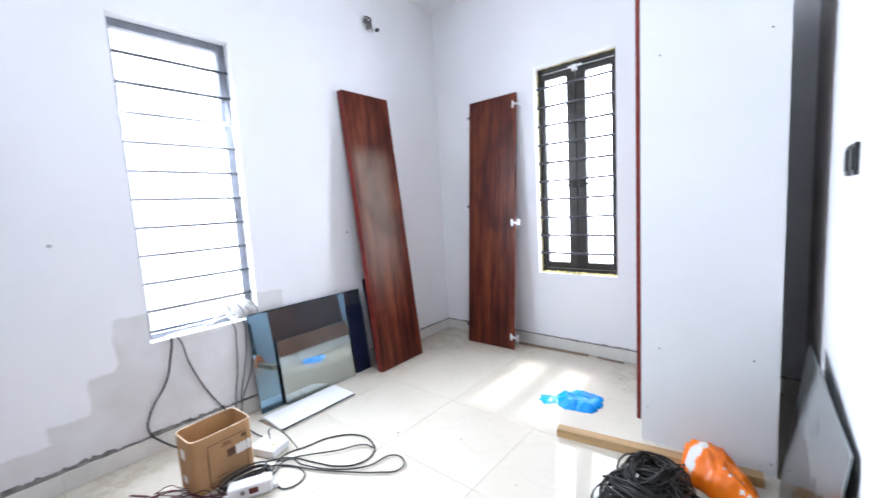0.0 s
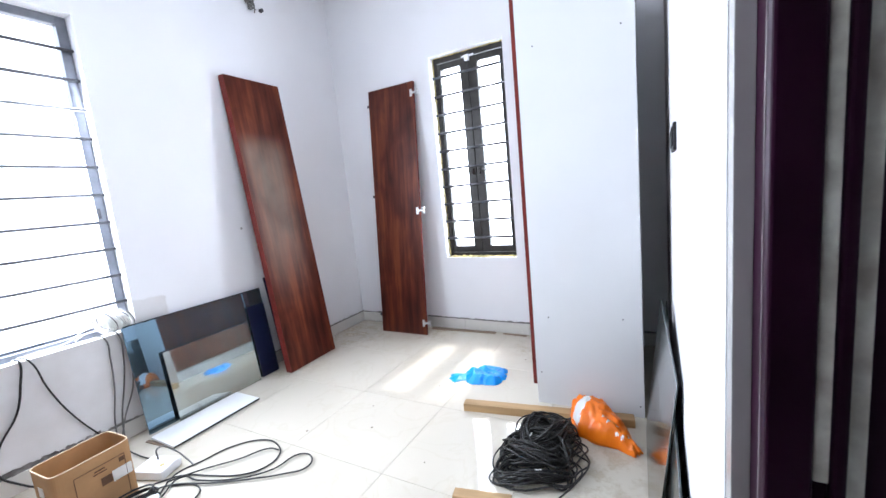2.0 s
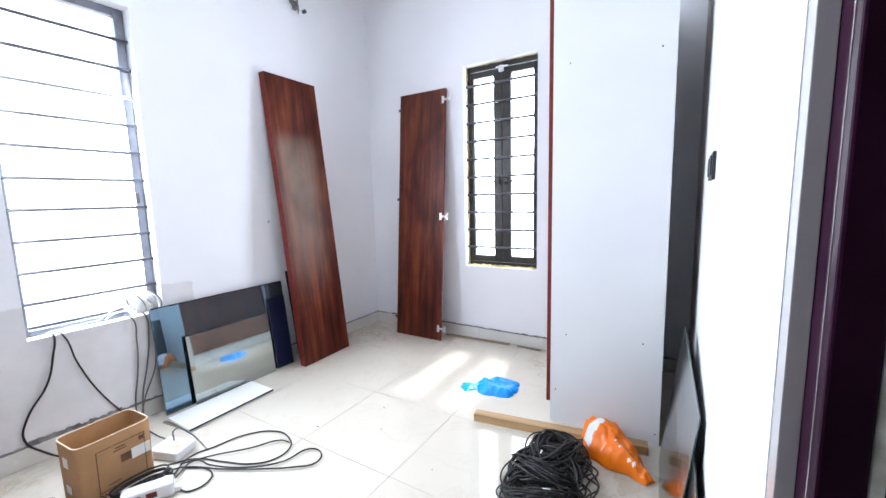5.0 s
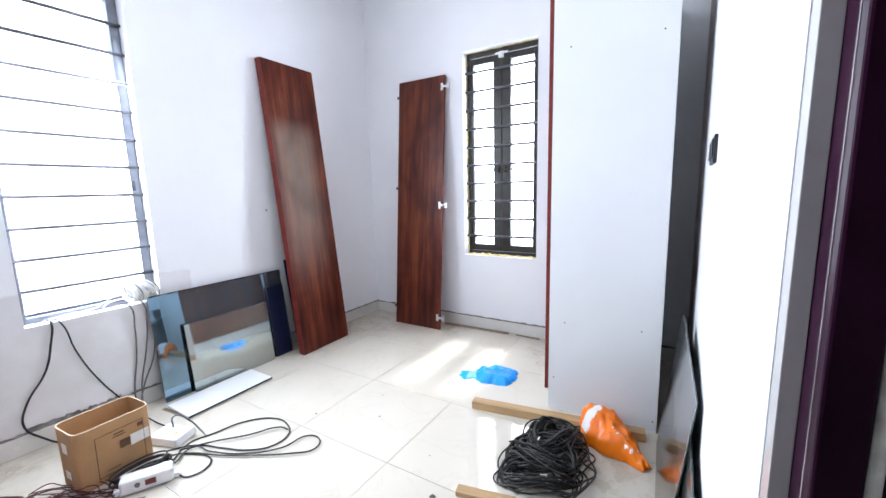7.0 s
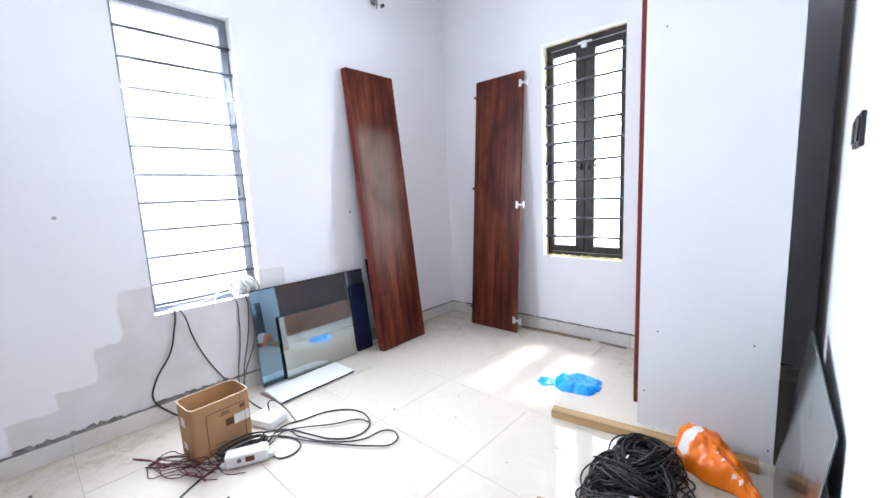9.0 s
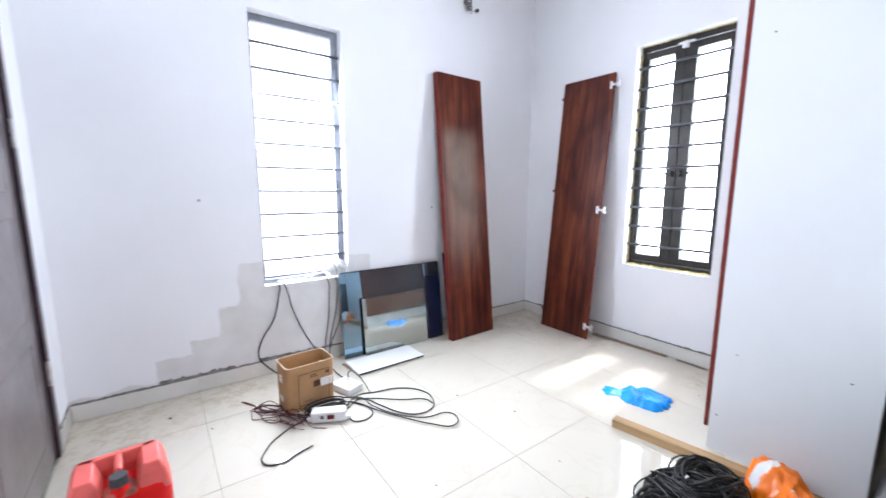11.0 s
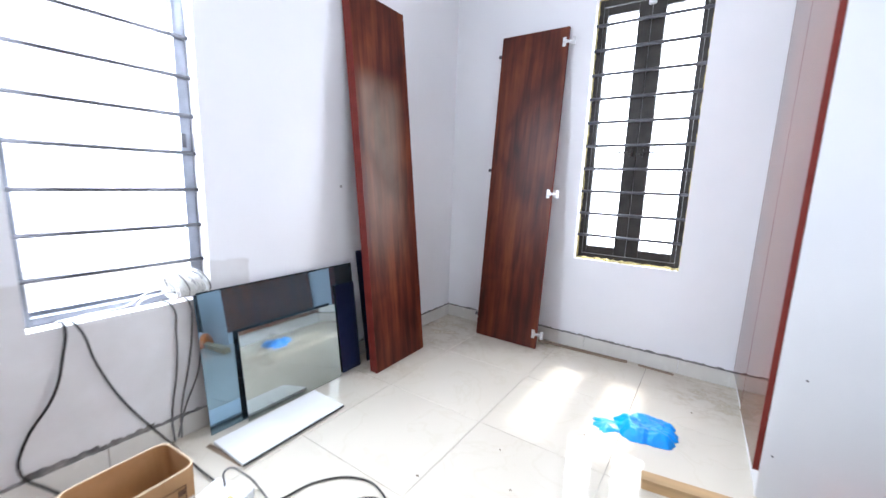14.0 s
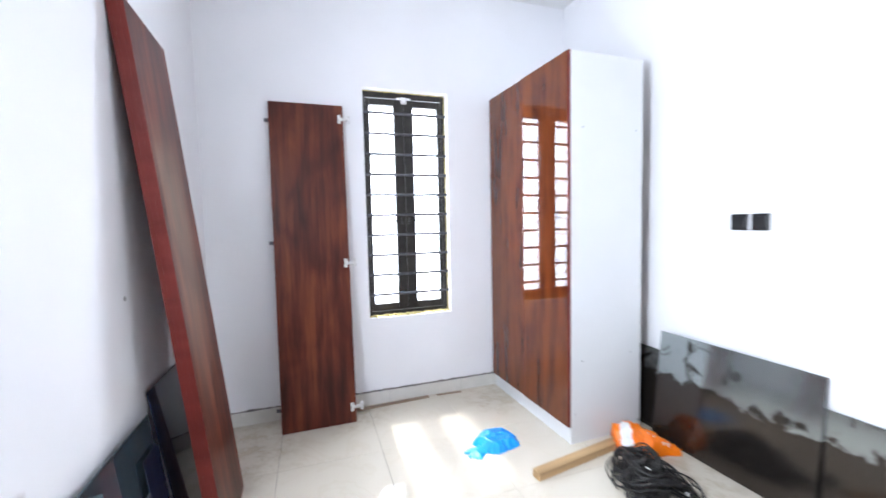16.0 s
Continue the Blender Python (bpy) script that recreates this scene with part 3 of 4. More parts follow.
def moulding(x0, x1, z0, z1, y, mat, parent, arch=0.0, sign=1):
    """An embossed field: a raised rounded rim and a raised centre, proud towards +y."""
    n = 14
    top = [(x0 + (x1 - x0) * i / n, z1 + arch * math.sin(math.pi * i / n)) for i in range(n + 1)]
    loop = [(x0, z0), (x1, z0)] + top[::-1]
    cx, cz = (x0 + x1) / 2, (z0 + z1) / 2
    bm = bmesh.new()
    rings = []
    for inset, rise in ((0.0, -0.002), (0.003, 0.0022), (0.006, 0.0022), (0.010, -0.0004), (0.014, 0.0006), (0.034, 0.0016)):
        ring = []
        for x, z in loop:
            dx = inset * (1 if x < cx else -1) * min(1, abs(x - cx) / ((x1 - x0) / 2) * 1.0)
            dz = inset * (1 if z < cz else -1)
            ring.append(bm.verts.new((x + dx, y + rise * sign, z + dz)))
        rings.append(ring)
    for a, b in zip(rings, rings[1:]):
        for k in range(len(a)):
            bm.faces.new((a[k], a[(k + 1) % len(a)], b[(k + 1) % len(a)], b[k]))
    bm.faces.new(rings[-1])
    bmesh.ops.recalc_face_normals(bm, faces=bm.faces)
    return part("embossed_panel", bm, mat, parent)


moulding(-0.510, -0.075, 1.25, 1.84, YL + 0.0005, DOORPAINT, leaf)
moulding(-0.510, -0.075, 0.22, 1.155, YL + 0.0005, DOORPAINT, leaf)
hd = part("lock_plate", boxes(((-0.692, YL, 0.765), (-0.650, YL + 0.006, 0.995)), bevel=0.002), NICKEL, leaf, "brushed nickel lock plate")
part("lever_handle", boxes(((-0.681, YL + 0.010, 0.878), (-0.661, YL + 0.062, 0.898)), bevel=0.006), CHROME, hd, "brushed nickel spindle")
bm = bmesh.new()
bmesh.ops.create_cone(bm, cap_ends=True, segments=20, radius1=0.0125, radius2=0.0125, depth=0.135)
bmesh.ops.bevel(bm, geom=[e for e in bm.edges if len({round(v.co.z, 4) for v in e.verts}) == 1], offset=0.002, segments=2, affect="EDGES")
bmesh.ops.transform(bm, matrix=Matrix.Translation((-0.612, YL + 0.068, 0.886)) @ pose(0, 0, 0, 0, 90, -4), verts=bm.verts)
part("lever_handle", bm, CHROME, hd, "brushed nickel round lever", smooth=False)
part("key_cylinder", disc((-0.671, YL + 0.012, 0.815), 0.009, 0.008), STEEL, hd)
rnd = random.Random(11)
for k in range(46):
    x, z, a, ln = rnd.uniform(-0.66, -0.20), rnd.uniform(0.42, 1.05), rnd.gauss(-12, 22), 0.003 + rnd.expovariate(1 / 0.007)
    wd = rnd.uniform(0.0005, 0.0016)
    bm = bmesh.new()
    rim = [(0, -ln), (wd, -ln * 0.4), (wd * rnd.uniform(0.5, 1.6), ln * 0.3), (wd * 0.3, ln), (-wd * rnd.uniform(0.2, 1.0), ln * 0.35), (-wd * 0.7, -ln * 0.5)]
    low, up = [bm.verts.new((p, 0, q)) for p, q in rim], [bm.verts.new((p * 0.8, 0.0005, q * 0.9)) for p, q in rim]
    bm.faces.new(up)
    for i in range(6):
        bm.faces.new((low[i], low[i - 1], up[i - 1], up[i]))
    bmesh.ops.recalc_face_normals(bm, faces=bm.faces)
    bmesh.ops.transform(bm, matrix=Matrix.Translation((x, YL + 0.0022 if -0.47 < x < -0.11 else YL + 0.0003, z)) @ pose(0, 0, 0, 0, a, 0), verts=bm.verts)
    part("scuff", bm, material("plaster_smear", (0.55, 0.53, 0.52), 0.8) if k == 0 else bpy.data.materials["plaster_smear"], leaf)

# steel lining of the entrance, stepped, with two dusty seals
lin = part("door_frame", boxes(
    ((RIGHT + 0.016, 0.474, 0), (RIGHT + 0.046, DOOR[1], 2.12)), ((RIGHT + 0.046, 0.482, 0), (RIGHT + 0.057, DOOR[1], 2.12)),
    ((RIGHT + 0.057, 0.476, 0), (RIGHT + 0.066, DOOR[1], 2.12)), ((RIGHT + 0.066, 0.490, 0), (RIGHT + 0.20, DOOR[1], 2.12)),
    ((RIGHT + 0.016, -0.352, 2.06), (RIGHT + 0.20, 0.474, 2.12)), ((RIGHT + 0.016, DOOR[0], 0), (RIGHT + 0.20, -0.352, 2.12)), bevel=0.0025), FRAMEPAINT, door_1, "dark purple-brown steel door frame")
for za, zb, w in ((0.02, 0.58, 0.0095), (0.66, 0.98, 0.007), (1.01, 1.42, 0.0095), (1.47, 2.05, 0.008)):
    part("seal", boxes(((RIGHT + 0.0465, 0.478, za), (RIGHT + 0.0465 + w, 0.4825, zb)), bevel=0.001), SEAL, lin, "torn dusty beige rubber seal")
part("seal", boxes(((RIGHT + 0.0665, 0.485, 0.02), (RIGHT + 0.0785, 0.4905, 2.05)), bevel=0.001), SEAL, lin, "dusty beige rubber seal")
# glossy pale strip between the wall end and the dark frame
part("cover_strip", boxes(((RIGHT + 0.001, 0.522, 0.0), (RIGHT + 0.0158, DOOR[1] - 0.0005, 2.118)), bevel=0.0008), material("glossy_pale_grey", (0.56, 0.55, 0.54), 0.14, vary=0.08, scale=5), lin, "glossy pale grey strip beside the dark frame")
# thin pale line painted in for the highlight on the frame's corner
EDGEGLINT = material("painted_edge_highlight", (0.20, 0.16, 0.17), 0.5, vary=0.4, scale=20)
part("frame_bead", boxes(((RIGHT + 0.0155, 0.489, 0.0), (RIGHT + 0.0165, 0.492, 2.1))), EDGEGLINT, lin)

# closed inner door in the front wall
door_2 = tagged(thing("door_2", pose(0, 0, 0), "closed brown panelled steel door beside the corner", "door"), kind="structure")
part("door_frame", boxes(((BATH[0], FRONT - 0.10, 0), (BATH[0] + 0.055, FRONT + 0.012, 2.12)), ((BATH[1] - 0.055, FRONT - 0.10, 0), (BATH[1], FRONT + 0.012, 2.12)),
     ((BATH[0] + 0.055, FRONT - 0.10, 2.065), (BATH[1] - 0.055, FRONT + 0.012, 2.12)), bevel=0.003), DOORPAINT, door_2, "dark brown steel door frame")
YB = FRONT - 0.004
leaf2 = part("leaf", boxes(((BATH[0] + 0.058, YB - 0.045, 0.01), (BATH[1] - 0.058, YB, 2.062)), bevel=0.003), SCUFF, door_2, "dusty brown steel leaf")
for z0, z1, a in ((0.14, 0.62, 0.0), (0.72, 1.17, 0.0), (1.27, 1.66, 0.0), (1.74, 1.92, 0.06)):
    moulding(BATH[0] + 0.18, BATH[1] - 0.20, z0, z1, YB + 0.0005, SCUFF, leaf2, a)
pl = part("lock_plate", boxes(((-1.575, YB, 0.86), (-1.540, YB + 0.008, 1.08)), bevel=0.003), CHROME, leaf2, "brushed nickel lock plate")
part("lever_handle", boxes(((-1.565, YB + 0.008, 0.975), (-1.550, YB + 0.05, 0.99)), ((-1.68, YB + 0.046, 0.973), (-1.550, YB + 0.062, 0.992)), bevel=0.005), CHROME, pl, "brushed nickel lever")
for z in (0.43, 1.52):
    part("hinge", boxes(((BATH[0] + 0.045, FRONT + 0.006, z - 0.06), (BATH[0] + 0.066, FRONT + 0.022, z + 0.06)), bevel=0.005), CHROME, leaf2, "pale steel hinge")

# ---- sockets ----
BLACKPLASTIC = material("black_plastic", (0.016, 0.016, 0.018), 0.3, vary=0.15, scale=14)
for yc in (1.705, 1.602):
    so = thing("wall_socket", pose(RIGHT, yc, 1.365), "square black wall socket on the white wall", "socket", "pair of sockets")
    part("plate", boxes(((-0.010, -0.043, -0.043), (0.0, 0.043, 0.043)), bevel=0.003), BLACKPLASTIC, so)
    part("rocker", boxes(((-0.014, -0.030, -0.030), (-0.010, 0.030, 0.030)), bevel=0.002), BLACKPLASTIC, so)

# ---- mirror sheets ----
def sheet(name, a, b, height, lean, thick, mat, label, group="loose mirror sheets"):
    """A sheet standing on the floor line a-b (left to right as one faces it) and leaning back by lean at its top."""
    a, b = Vector((*a, 0.003)), Vector((*b, 0.003))
    side = (b - a).normalized()
    back = Vector((-side.y, side.x, 0))
    up = (Vector((0, 0, math.sqrt(height ** 2 - lean ** 2))) + back * lean).normalized()
    m = Matrix((side, side.cross(up) * -1, up)).transposed().to_4x4()
    m.translation = (a + b) / 2
    w = (b - a).length / 2
    ob = thing(name, m, label, "mirror", group)
    part("glass", boxes(((-w, 0, 0), (w, thick * 0.5, height)), bevel=0.0008), mat, ob, "tinted reflective glass")
    part("backing", boxes(((-w, thick * 0.5 + 0.0002, 0), (w, thick, height)), bevel=0.0008), GLASSEDGE, ob, "dark backing and edge")
    return ob


big = sheet("mirror_sheet", (-2.608, 1.125), (-2.611, 2.045), 0.667, 0.076, 0.006, MIRROR, "large tinted mirror sheet leaning on the wall under the window")
part("chipped_edge", ragged_strip(46, (-0.459, -0.0004, 0.667), (0.918 / 46, 0, 0), (0, 0, -1), (0, -1, 0), 0.010, 0.0012, 61), GLASSEDGE, big, "dark chipped upper edge")
sheet("mirror_sheet", (-2.576, 1.285), (-2.577, 1.865), 0.45, 0.056, 0.006, HAZY, "small tinted mirror sheet leaning on a larger one")
sheet("mirror_sheet", (-2.597, 1.895), (-2.599, 2.043), 0.55, 0.0625, 0.005, NAVY, "narrow dark navy glass strip leaning on the end of a mirror")
sheet("mirror_sheet", (-2.600, 2.105), (-2.600, 2.50), 0.735, 0.105, 0.006, NAVY, "dark mirror sheet tucked behind the stacked wardrobe doors")
sheet("mirror_sheet", (-0.004, 2.140), (0.028, 1.295), 0.672, 0.074, 0.006, SMOKED, "smoky mirror sheet leaning on the wall beside the wardrobe")
sheet("mirror_sheet", (0.052, 2.60), (0.052, 0.86), 0.530, 0.045, 0.006, SMOKED, "long low mirror sheet behind a taller one by the wardrobe")

WHITETILE = material("white_board", (0.80, 0.80, 0.79), 0.3, vary=0.03, scale=6)
slat = thing("loose_board", pose(-2.420, 1.372, 0.006, 0, 1.2, 1), "white laminate offcut lying on the floor before the mirrors", "board")
part("panel", boxes(((-0.118, -0.272, 0.004), (0.115, 0.272, 0.016)), bevel=0.0012), WHITETILE, slat)
part("edge_band", boxes(((0.1152, -0.272, 0.004), (0.1172, 0.272, 0.012))), GLASSEDGE, slat, "dark edge")
TIMBER = material("sawn_timber", (0.42, 0.27, 0.13), 0.75, vary=0.25, scale=5, bump=0.3, bump_scale=40, stretch=(0.25, 3, 3))


WEATHERED = material("dull_weathered_wood", (0.23, 0.165, 0.115), 0.85, vary=0.3, scale=6, bump=0.3, bump_scale=40, stretch=(0.25, 3, 3))


def timber(name, a, b, w, h, label, mat=TIMBER):
    a, b = Vector((*a, 0.0)), Vector((*b, 0.0))
    d = (b - a)
    m = pose(0, 0, 0, 0, 0, math.degrees(math.atan2(d.y, d.x)))
    m.translation = a
    bm = boxes(((0, -w / 2, 0), (d.length, w / 2, h)), bevel=0.003)
    return tagged(part(name, bm, mat, m=m), label, "timber")


timber("timber_batten", (-2.555, 1.085), (-2.32, 1.11), 0.022, 0.006, "thin wooden lath under a white board", WEATHERED)
timber("timber_batten", (-0.945, 2.012), (-0.055, 2.150), 0.058, 0.046, "sawn pale timber batten lying at the wardrobe foot")
timber("timber_batten", (-0.705, 1.385), (-0.470, 1.435), 0.05, 0.022, "short splintered timber offcut on the floor")
timber("timber_batten", (-1.83, 3.165), (-1.20, 3.195), 0.035, 0.010, "thin dull wooden strip along the skirting", WEATHERED)
timber("timber_batten", (-1.13, 3.195), (-0.92, 3.185), 0.022, 0.008, "thin dull wooden strip along the skirting", WEATHERED)

POLY = material("white_polystyrene", (0.82, 0.82, 0.81), 0.7, vary=0.03, scale=20, bump=0.3, bump_scale=120)
wb = thing("white_panel", pose(-1.16, -0.345, 0.0, 8, 0, 0), "white offcut panel leaning on the wall beside the door", "board")
part("panel", boxes(((-0.24, -0.018, 0.004), (0.22, 0.0, 0.44)), bevel=0.003), POLY, wb)

# ---- jerrycan ----
RED = material("red_plastic", (0.70, 0.010, 0.008), 0.34, vary=0.10, scale=6, bump=0.05, bump_scale=40)
RED.node_tree.nodes["Principled BSDF"].inputs["Specular IOR Level"].default_value = 0.22
# paler red for the can's top parts: the highlight on them put into the colour
LITRED = material("highlit_red_plastic", (0.68, 0.115, 0.095), 0.5, vary=0.15, scale=9)


def rounded_loop(bm, w, d, r, z, n=6, dx=0.0):
    pts = []
    for cx, cy, a0 in ((w - r, d - r, 0), (-w + r, d - r, 90), (-w + r, -d + r, 180), (w - r, -d + r, 270)):
        for i in range(n + 1):
            a = radians(a0 + 90 * i / n)
            pts.append(bm.verts.new((cx + r * math.cos(a) + dx, cy + r * math.sin(a), z)))
    return pts


def loft(levels, n=6):
    bm = bmesh.new()
    rings = [rounded_loop(bm, *lv, n=n) if len(lv) == 4 else rounded_loop(bm, *lv[:4], n=n, dx=lv[4]) for lv in levels]
    for a, b in zip(rings, rings[1:]):
        for k in range(len(a)):
            bm.faces.new((a[k], a[(k + 1) % len(a)], b[(k + 1) % len(a)], b[k]))
    bm.faces.new(rings[0][::-1])
    bm.faces.new(rings[-1])
    bmesh.ops.recalc_face_normals(bm, faces=bm.faces)
    return bm


can = thing("jerrycan", pose(-1.352, -0.107, 0.0, 0, 0, 3) @ Matrix.Diagonal((0.93, 0.93, 1.17, 1)), "red plastic jerrycan with a dark screw cap", "jerrycan")
part("body", loft([(0.078, 0.118, 0.03, 0.0), (0.088, 0.128, 0.03, 0.006), (0.095, 0.136, 0.045, 0.03), (0.095, 0.136, 0.045, 0.10), (0.092, 0.133, 0.03, 0.11),
     (0.092, 0.133, 0.03, 0.118), (0.095, 0.136, 0.045, 0.128), (0.095, 0.136, 0.045, 0.31), (0.090, 0.131, 0.042, 0.328), (0.078, 0.118, 0.03, 0.338)]), RED, can, smooth=True)
for s in (-1, 1):
    bm = loft([(0.090, 0.047, 0.020, 0.312), (0.086, 0.043, 0.014, 0.345), (0.080, 0.036, 0.010, 0.366), (0.070, 0.024, 0.008, 0.386), (0.066, 0.020, 0.006, 0.389)], n=3)
    bmesh.ops.translate(bm, vec=(-0.004, s * 0.086, 0), verts=bm.verts)
    part("shoulder", bm, LITRED, can, "red shoulder painted paler for its highlight")
bm = loft([(0.026, 0.124, 0.012, 0.312), (0.023, 0.118, 0.010, 0.360), (0.014, 0.106, 0.006, 0.384), (0.010, 0.1, 0.006, 0.389)], n=3)
bmesh.ops.translate(bm, vec=(-0.066, 0, 0), verts=bm.verts)
part("shoulder", bm, LITRED, can, "red rear rim painted paler for its highlight")
bm = loft([(0.034, 0.046, 0.012, 0.330), (0.030, 0.040, 0.010, 0.343), (0.028, 0.036, 0.008, 0.345)], n=3)
bmesh.ops.translate(bm, vec=(0.058, 0, 0), verts=bm.verts)
part("cap_seat", bm, material("grimy_red_plastic", (0.42, 0.10, 0.07), 0.6, vary=0.4, scale=18), can, "grimy brown-stained seat round the cap")
part("handle", boxes(((-0.075, -0.011, 0.362), (0.038, 0.011, 0.388)), ((0.016, -0.010, 0.33), (0.038, 0.010, 0.362)), bevel=0.006), LITRED, can, "moulded carrying grip", smooth=True)
neck = part("neck", disc((0.066, 0, 0.346), 0.027, 0.03, "z", 24), RED, can)
bm = disc((0.066, 0, 0.372), 0.026, 0.024, "z", 28)
part("screw_cap", bm, material("dark_grey_cap", (0.05, 0.055, 0.058), 0.5, vary=0.2, scale=20), neck, "dark grey screw cap")

# ---- carton ----
CARD = material("brown_cardboard", (0.40, 0.225, 0.10), 0.8, vary=0.10, scale=7, bump=0.15, bump_scale=60)
PRINT = material("dark_brown_print", (0.12, 0.06, 0.03), 0.8, vary=0.2, scale=20)
CUTCARD = material("pale_cut_card", (0.56, 0.43, 0.28), 0.85, vary=0.1, scale=20)
PAPER = material("white_paper_label", (0.72, 0.70, 0.66), 0.7, vary=0.06, scale=20)
carton = thing("carton", pose(-2.185, 0.705, 0.002, 0, 0, 4), "open brown cardboard carton with printed sides, empty", "carton")
hw, hl, hh, th = 0.088, 0.140, 0.275, 0.004


def bowed(w0, l0, z0, w1, l1, z1, thick, bottom=True):
    """A thin tube of card: straight at its foot, bowed outwards at its mouth."""
    bm = bmesh.new()
    grid = []
    for inner in (0, 1):
        lay = []
        for j in range(7):
            t = j / 6
            w, l, z = w0 + (w1 - w0) * t - inner * thick, l0 + (l1 - l0) * t - inner * thick, z0 + (z1 - z0) * t
            ring = []
            for k in range(32):
                a = 2 * math.pi * (k + 0.5) / 32
                e = 0.10 + 0.16 * t if bottom else 0.26
                c, s = math.cos(a), math.sin(a)
                ring.append(bm.verts.new((w * math.copysign(abs(c) ** e, c), l * math.copysign(abs(s) ** e, s), z)))
            lay.append(ring)
        grid.append(lay)
    for lay, flip in ((grid[0], 0), (grid[1], 1)):
        for a, b in zip(lay, lay[1:]):
            for k in range(32):
                f = (a[k], a[(k + 1) % 32], b[(k + 1) % 32], b[k])
                bm.faces.new(f[::-1] if flip else f)
    for k in range(32):
        bm.faces.new((grid[0][-1][k], grid[0][-1][(k + 1) % 32], grid[1][-1][(k + 1) % 32], grid[1][-1][k]))
    if bottom:
        bm.faces.new(grid[0][0][::-1])
        bm.faces.new([v for v in grid[1][0]])
    bmesh.ops.recalc_face_normals(bm, faces=bm.faces)
    return bm


body = part("body", bowed(hw, hl, 0.0, hw + 0.012, hl + 0.004, hh, th), CARD, carton)
part("cut_edge", bowed(hw + 0.0122, hl + 0.0042, hh + 0.0002, hw + 0.0122, hl + 0.0042, hh + 0.003, th + 0.0005, False), CUTCARD, body, "pale cut edge of the card")
tilt = pose(hw + 0.0012, 0, 0, 0, 2.5, 0)


def stuck(y0, y1, z0, z1, mat, name, label=""):
    bm = boxes(((0.0005, y0, z0), (0.0015, y1, z1)))
    bmesh.ops.transform(bm, matrix=tilt, verts=bm.verts)
    return part(name, bm, mat, body, label)


for a in ((-0.078, -0.075, 0.03, 0.225), (0.105, 0.108, 0.03, 0.225), (-0.078, 0.108, 0.225, 0.228), (-0.078, 0.108, 0.03, 0.033),
          (-0.008, 0.030, 0.205, 0.211), (-0.014, 0.036, 0.193, 0.198), (-0.045, 0.005, 0.05, 0.054)):
    stuck(*a, PRINT, "printed_line")
stuck(0.010, 0.050, 0.128, 0.166, PRINT, "printed_mark", "dark unreadable print")
stuck(0.052, 0.128, 0.120, 0.172, PAPER, "paper_label", "white paper label")
stuck(0.084, 0.104, 0.196, 0.216, PRINT, "printed_mark")
for z0, z1, mat in ((0.17, 0.215, PAPER), (0.05, 0.085, PAPER)):
    part("paper_label", boxes(((-0.03, -hl - 0.0045, z0), (0.012, -hl - 0.0030, z1))), mat, body, "white paper label")

# ---- cables ----
CABLE = material("black_cable", (0.011, 0.0105, 0.010), 0.36, vary=0.2, scale=30)
GREYCABLE = material("grey_cable", (0.15, 0.145, 0.14), 0.5, vary=0.2, scale=30)
WHITECABLE = material("white_cable", (0.66, 0.65, 0.62), 0.45, vary=0.08, scale=30)
PURPLE = material("maroon_wire", (0.085, 0.007, 0.018), 0.4, vary=0.3, scale=30)


def cables(name, lines, radius, mat, parent=None, label="", cyclic=False, res=2, u=5):
    cu = bpy.data.curves.new(name, "CURVE")
    cu.dimensions, cu.bevel_depth, cu.bevel_resolution, cu.resolution_u, cu.use_fill_caps = "3D", radius, res, u, True
    for pts in lines:
        sp = cu.splines.new("BEZIER")
        sp.use_cyclic_u = cyclic
        sp.bezier_points.add(len(pts) - 1)
        for bp, p in zip(sp.bezier_points, pts):
            bp.co, bp.handle_left_type, bp.handle_right_type = p, "AUTO", "AUTO"
    holder = bpy.data.objects.new(name, cu)
    me = bpy.data.meshes.new_from_object(holder)
    bpy.data.objects.remove(holder)
    bpy.data.curves.remove(cu)
    me.name = name
    me.materials.clear()
    me.materials.append(mat)
    for p in me.polygons:
        p.use_smooth = True
    ob = new(name, me)
    if parent:
        ob.parent = parent
    if label:
        ob["label"] = label
    return ob


def flat(pts, z):
    return [(x, y, z) for x, y in pts]


cord = thing("extension_lead", pose(0, 0, 0), "white extension unit with red display and looped black flex", "extension lead")
unit = part("unit", boxes(((-0.095, -0.036, 0.004), (0.095, 0.036, 0.068)), bevel=0.010), WHITEPLASTIC, cord, "white plastic housing", smooth=False, m=pose(-1.912, 0.745, 0, 0, 0, 63))
part("display", boxes(((-0.005, -0.0372, 0.026), (0.034, -0.0355, 0.052))), material("dark_red_display", (0.11, 0.012, 0.010), 0.2), unit, "dark red display window")
part("knob", disc((-0.032, -0.037, 0.040), 0.011, 0.006, "y", 16), GREYCABLE, unit, "grey button")
for s in (-1, 1):
    part("end_bracket", boxes(((s * 0.105 - 0.014, -0.016, 0.004), (s * 0.105 + 0.014, 0.016, 0.026)), bevel=0.004), WHITEPLASTIC, unit)
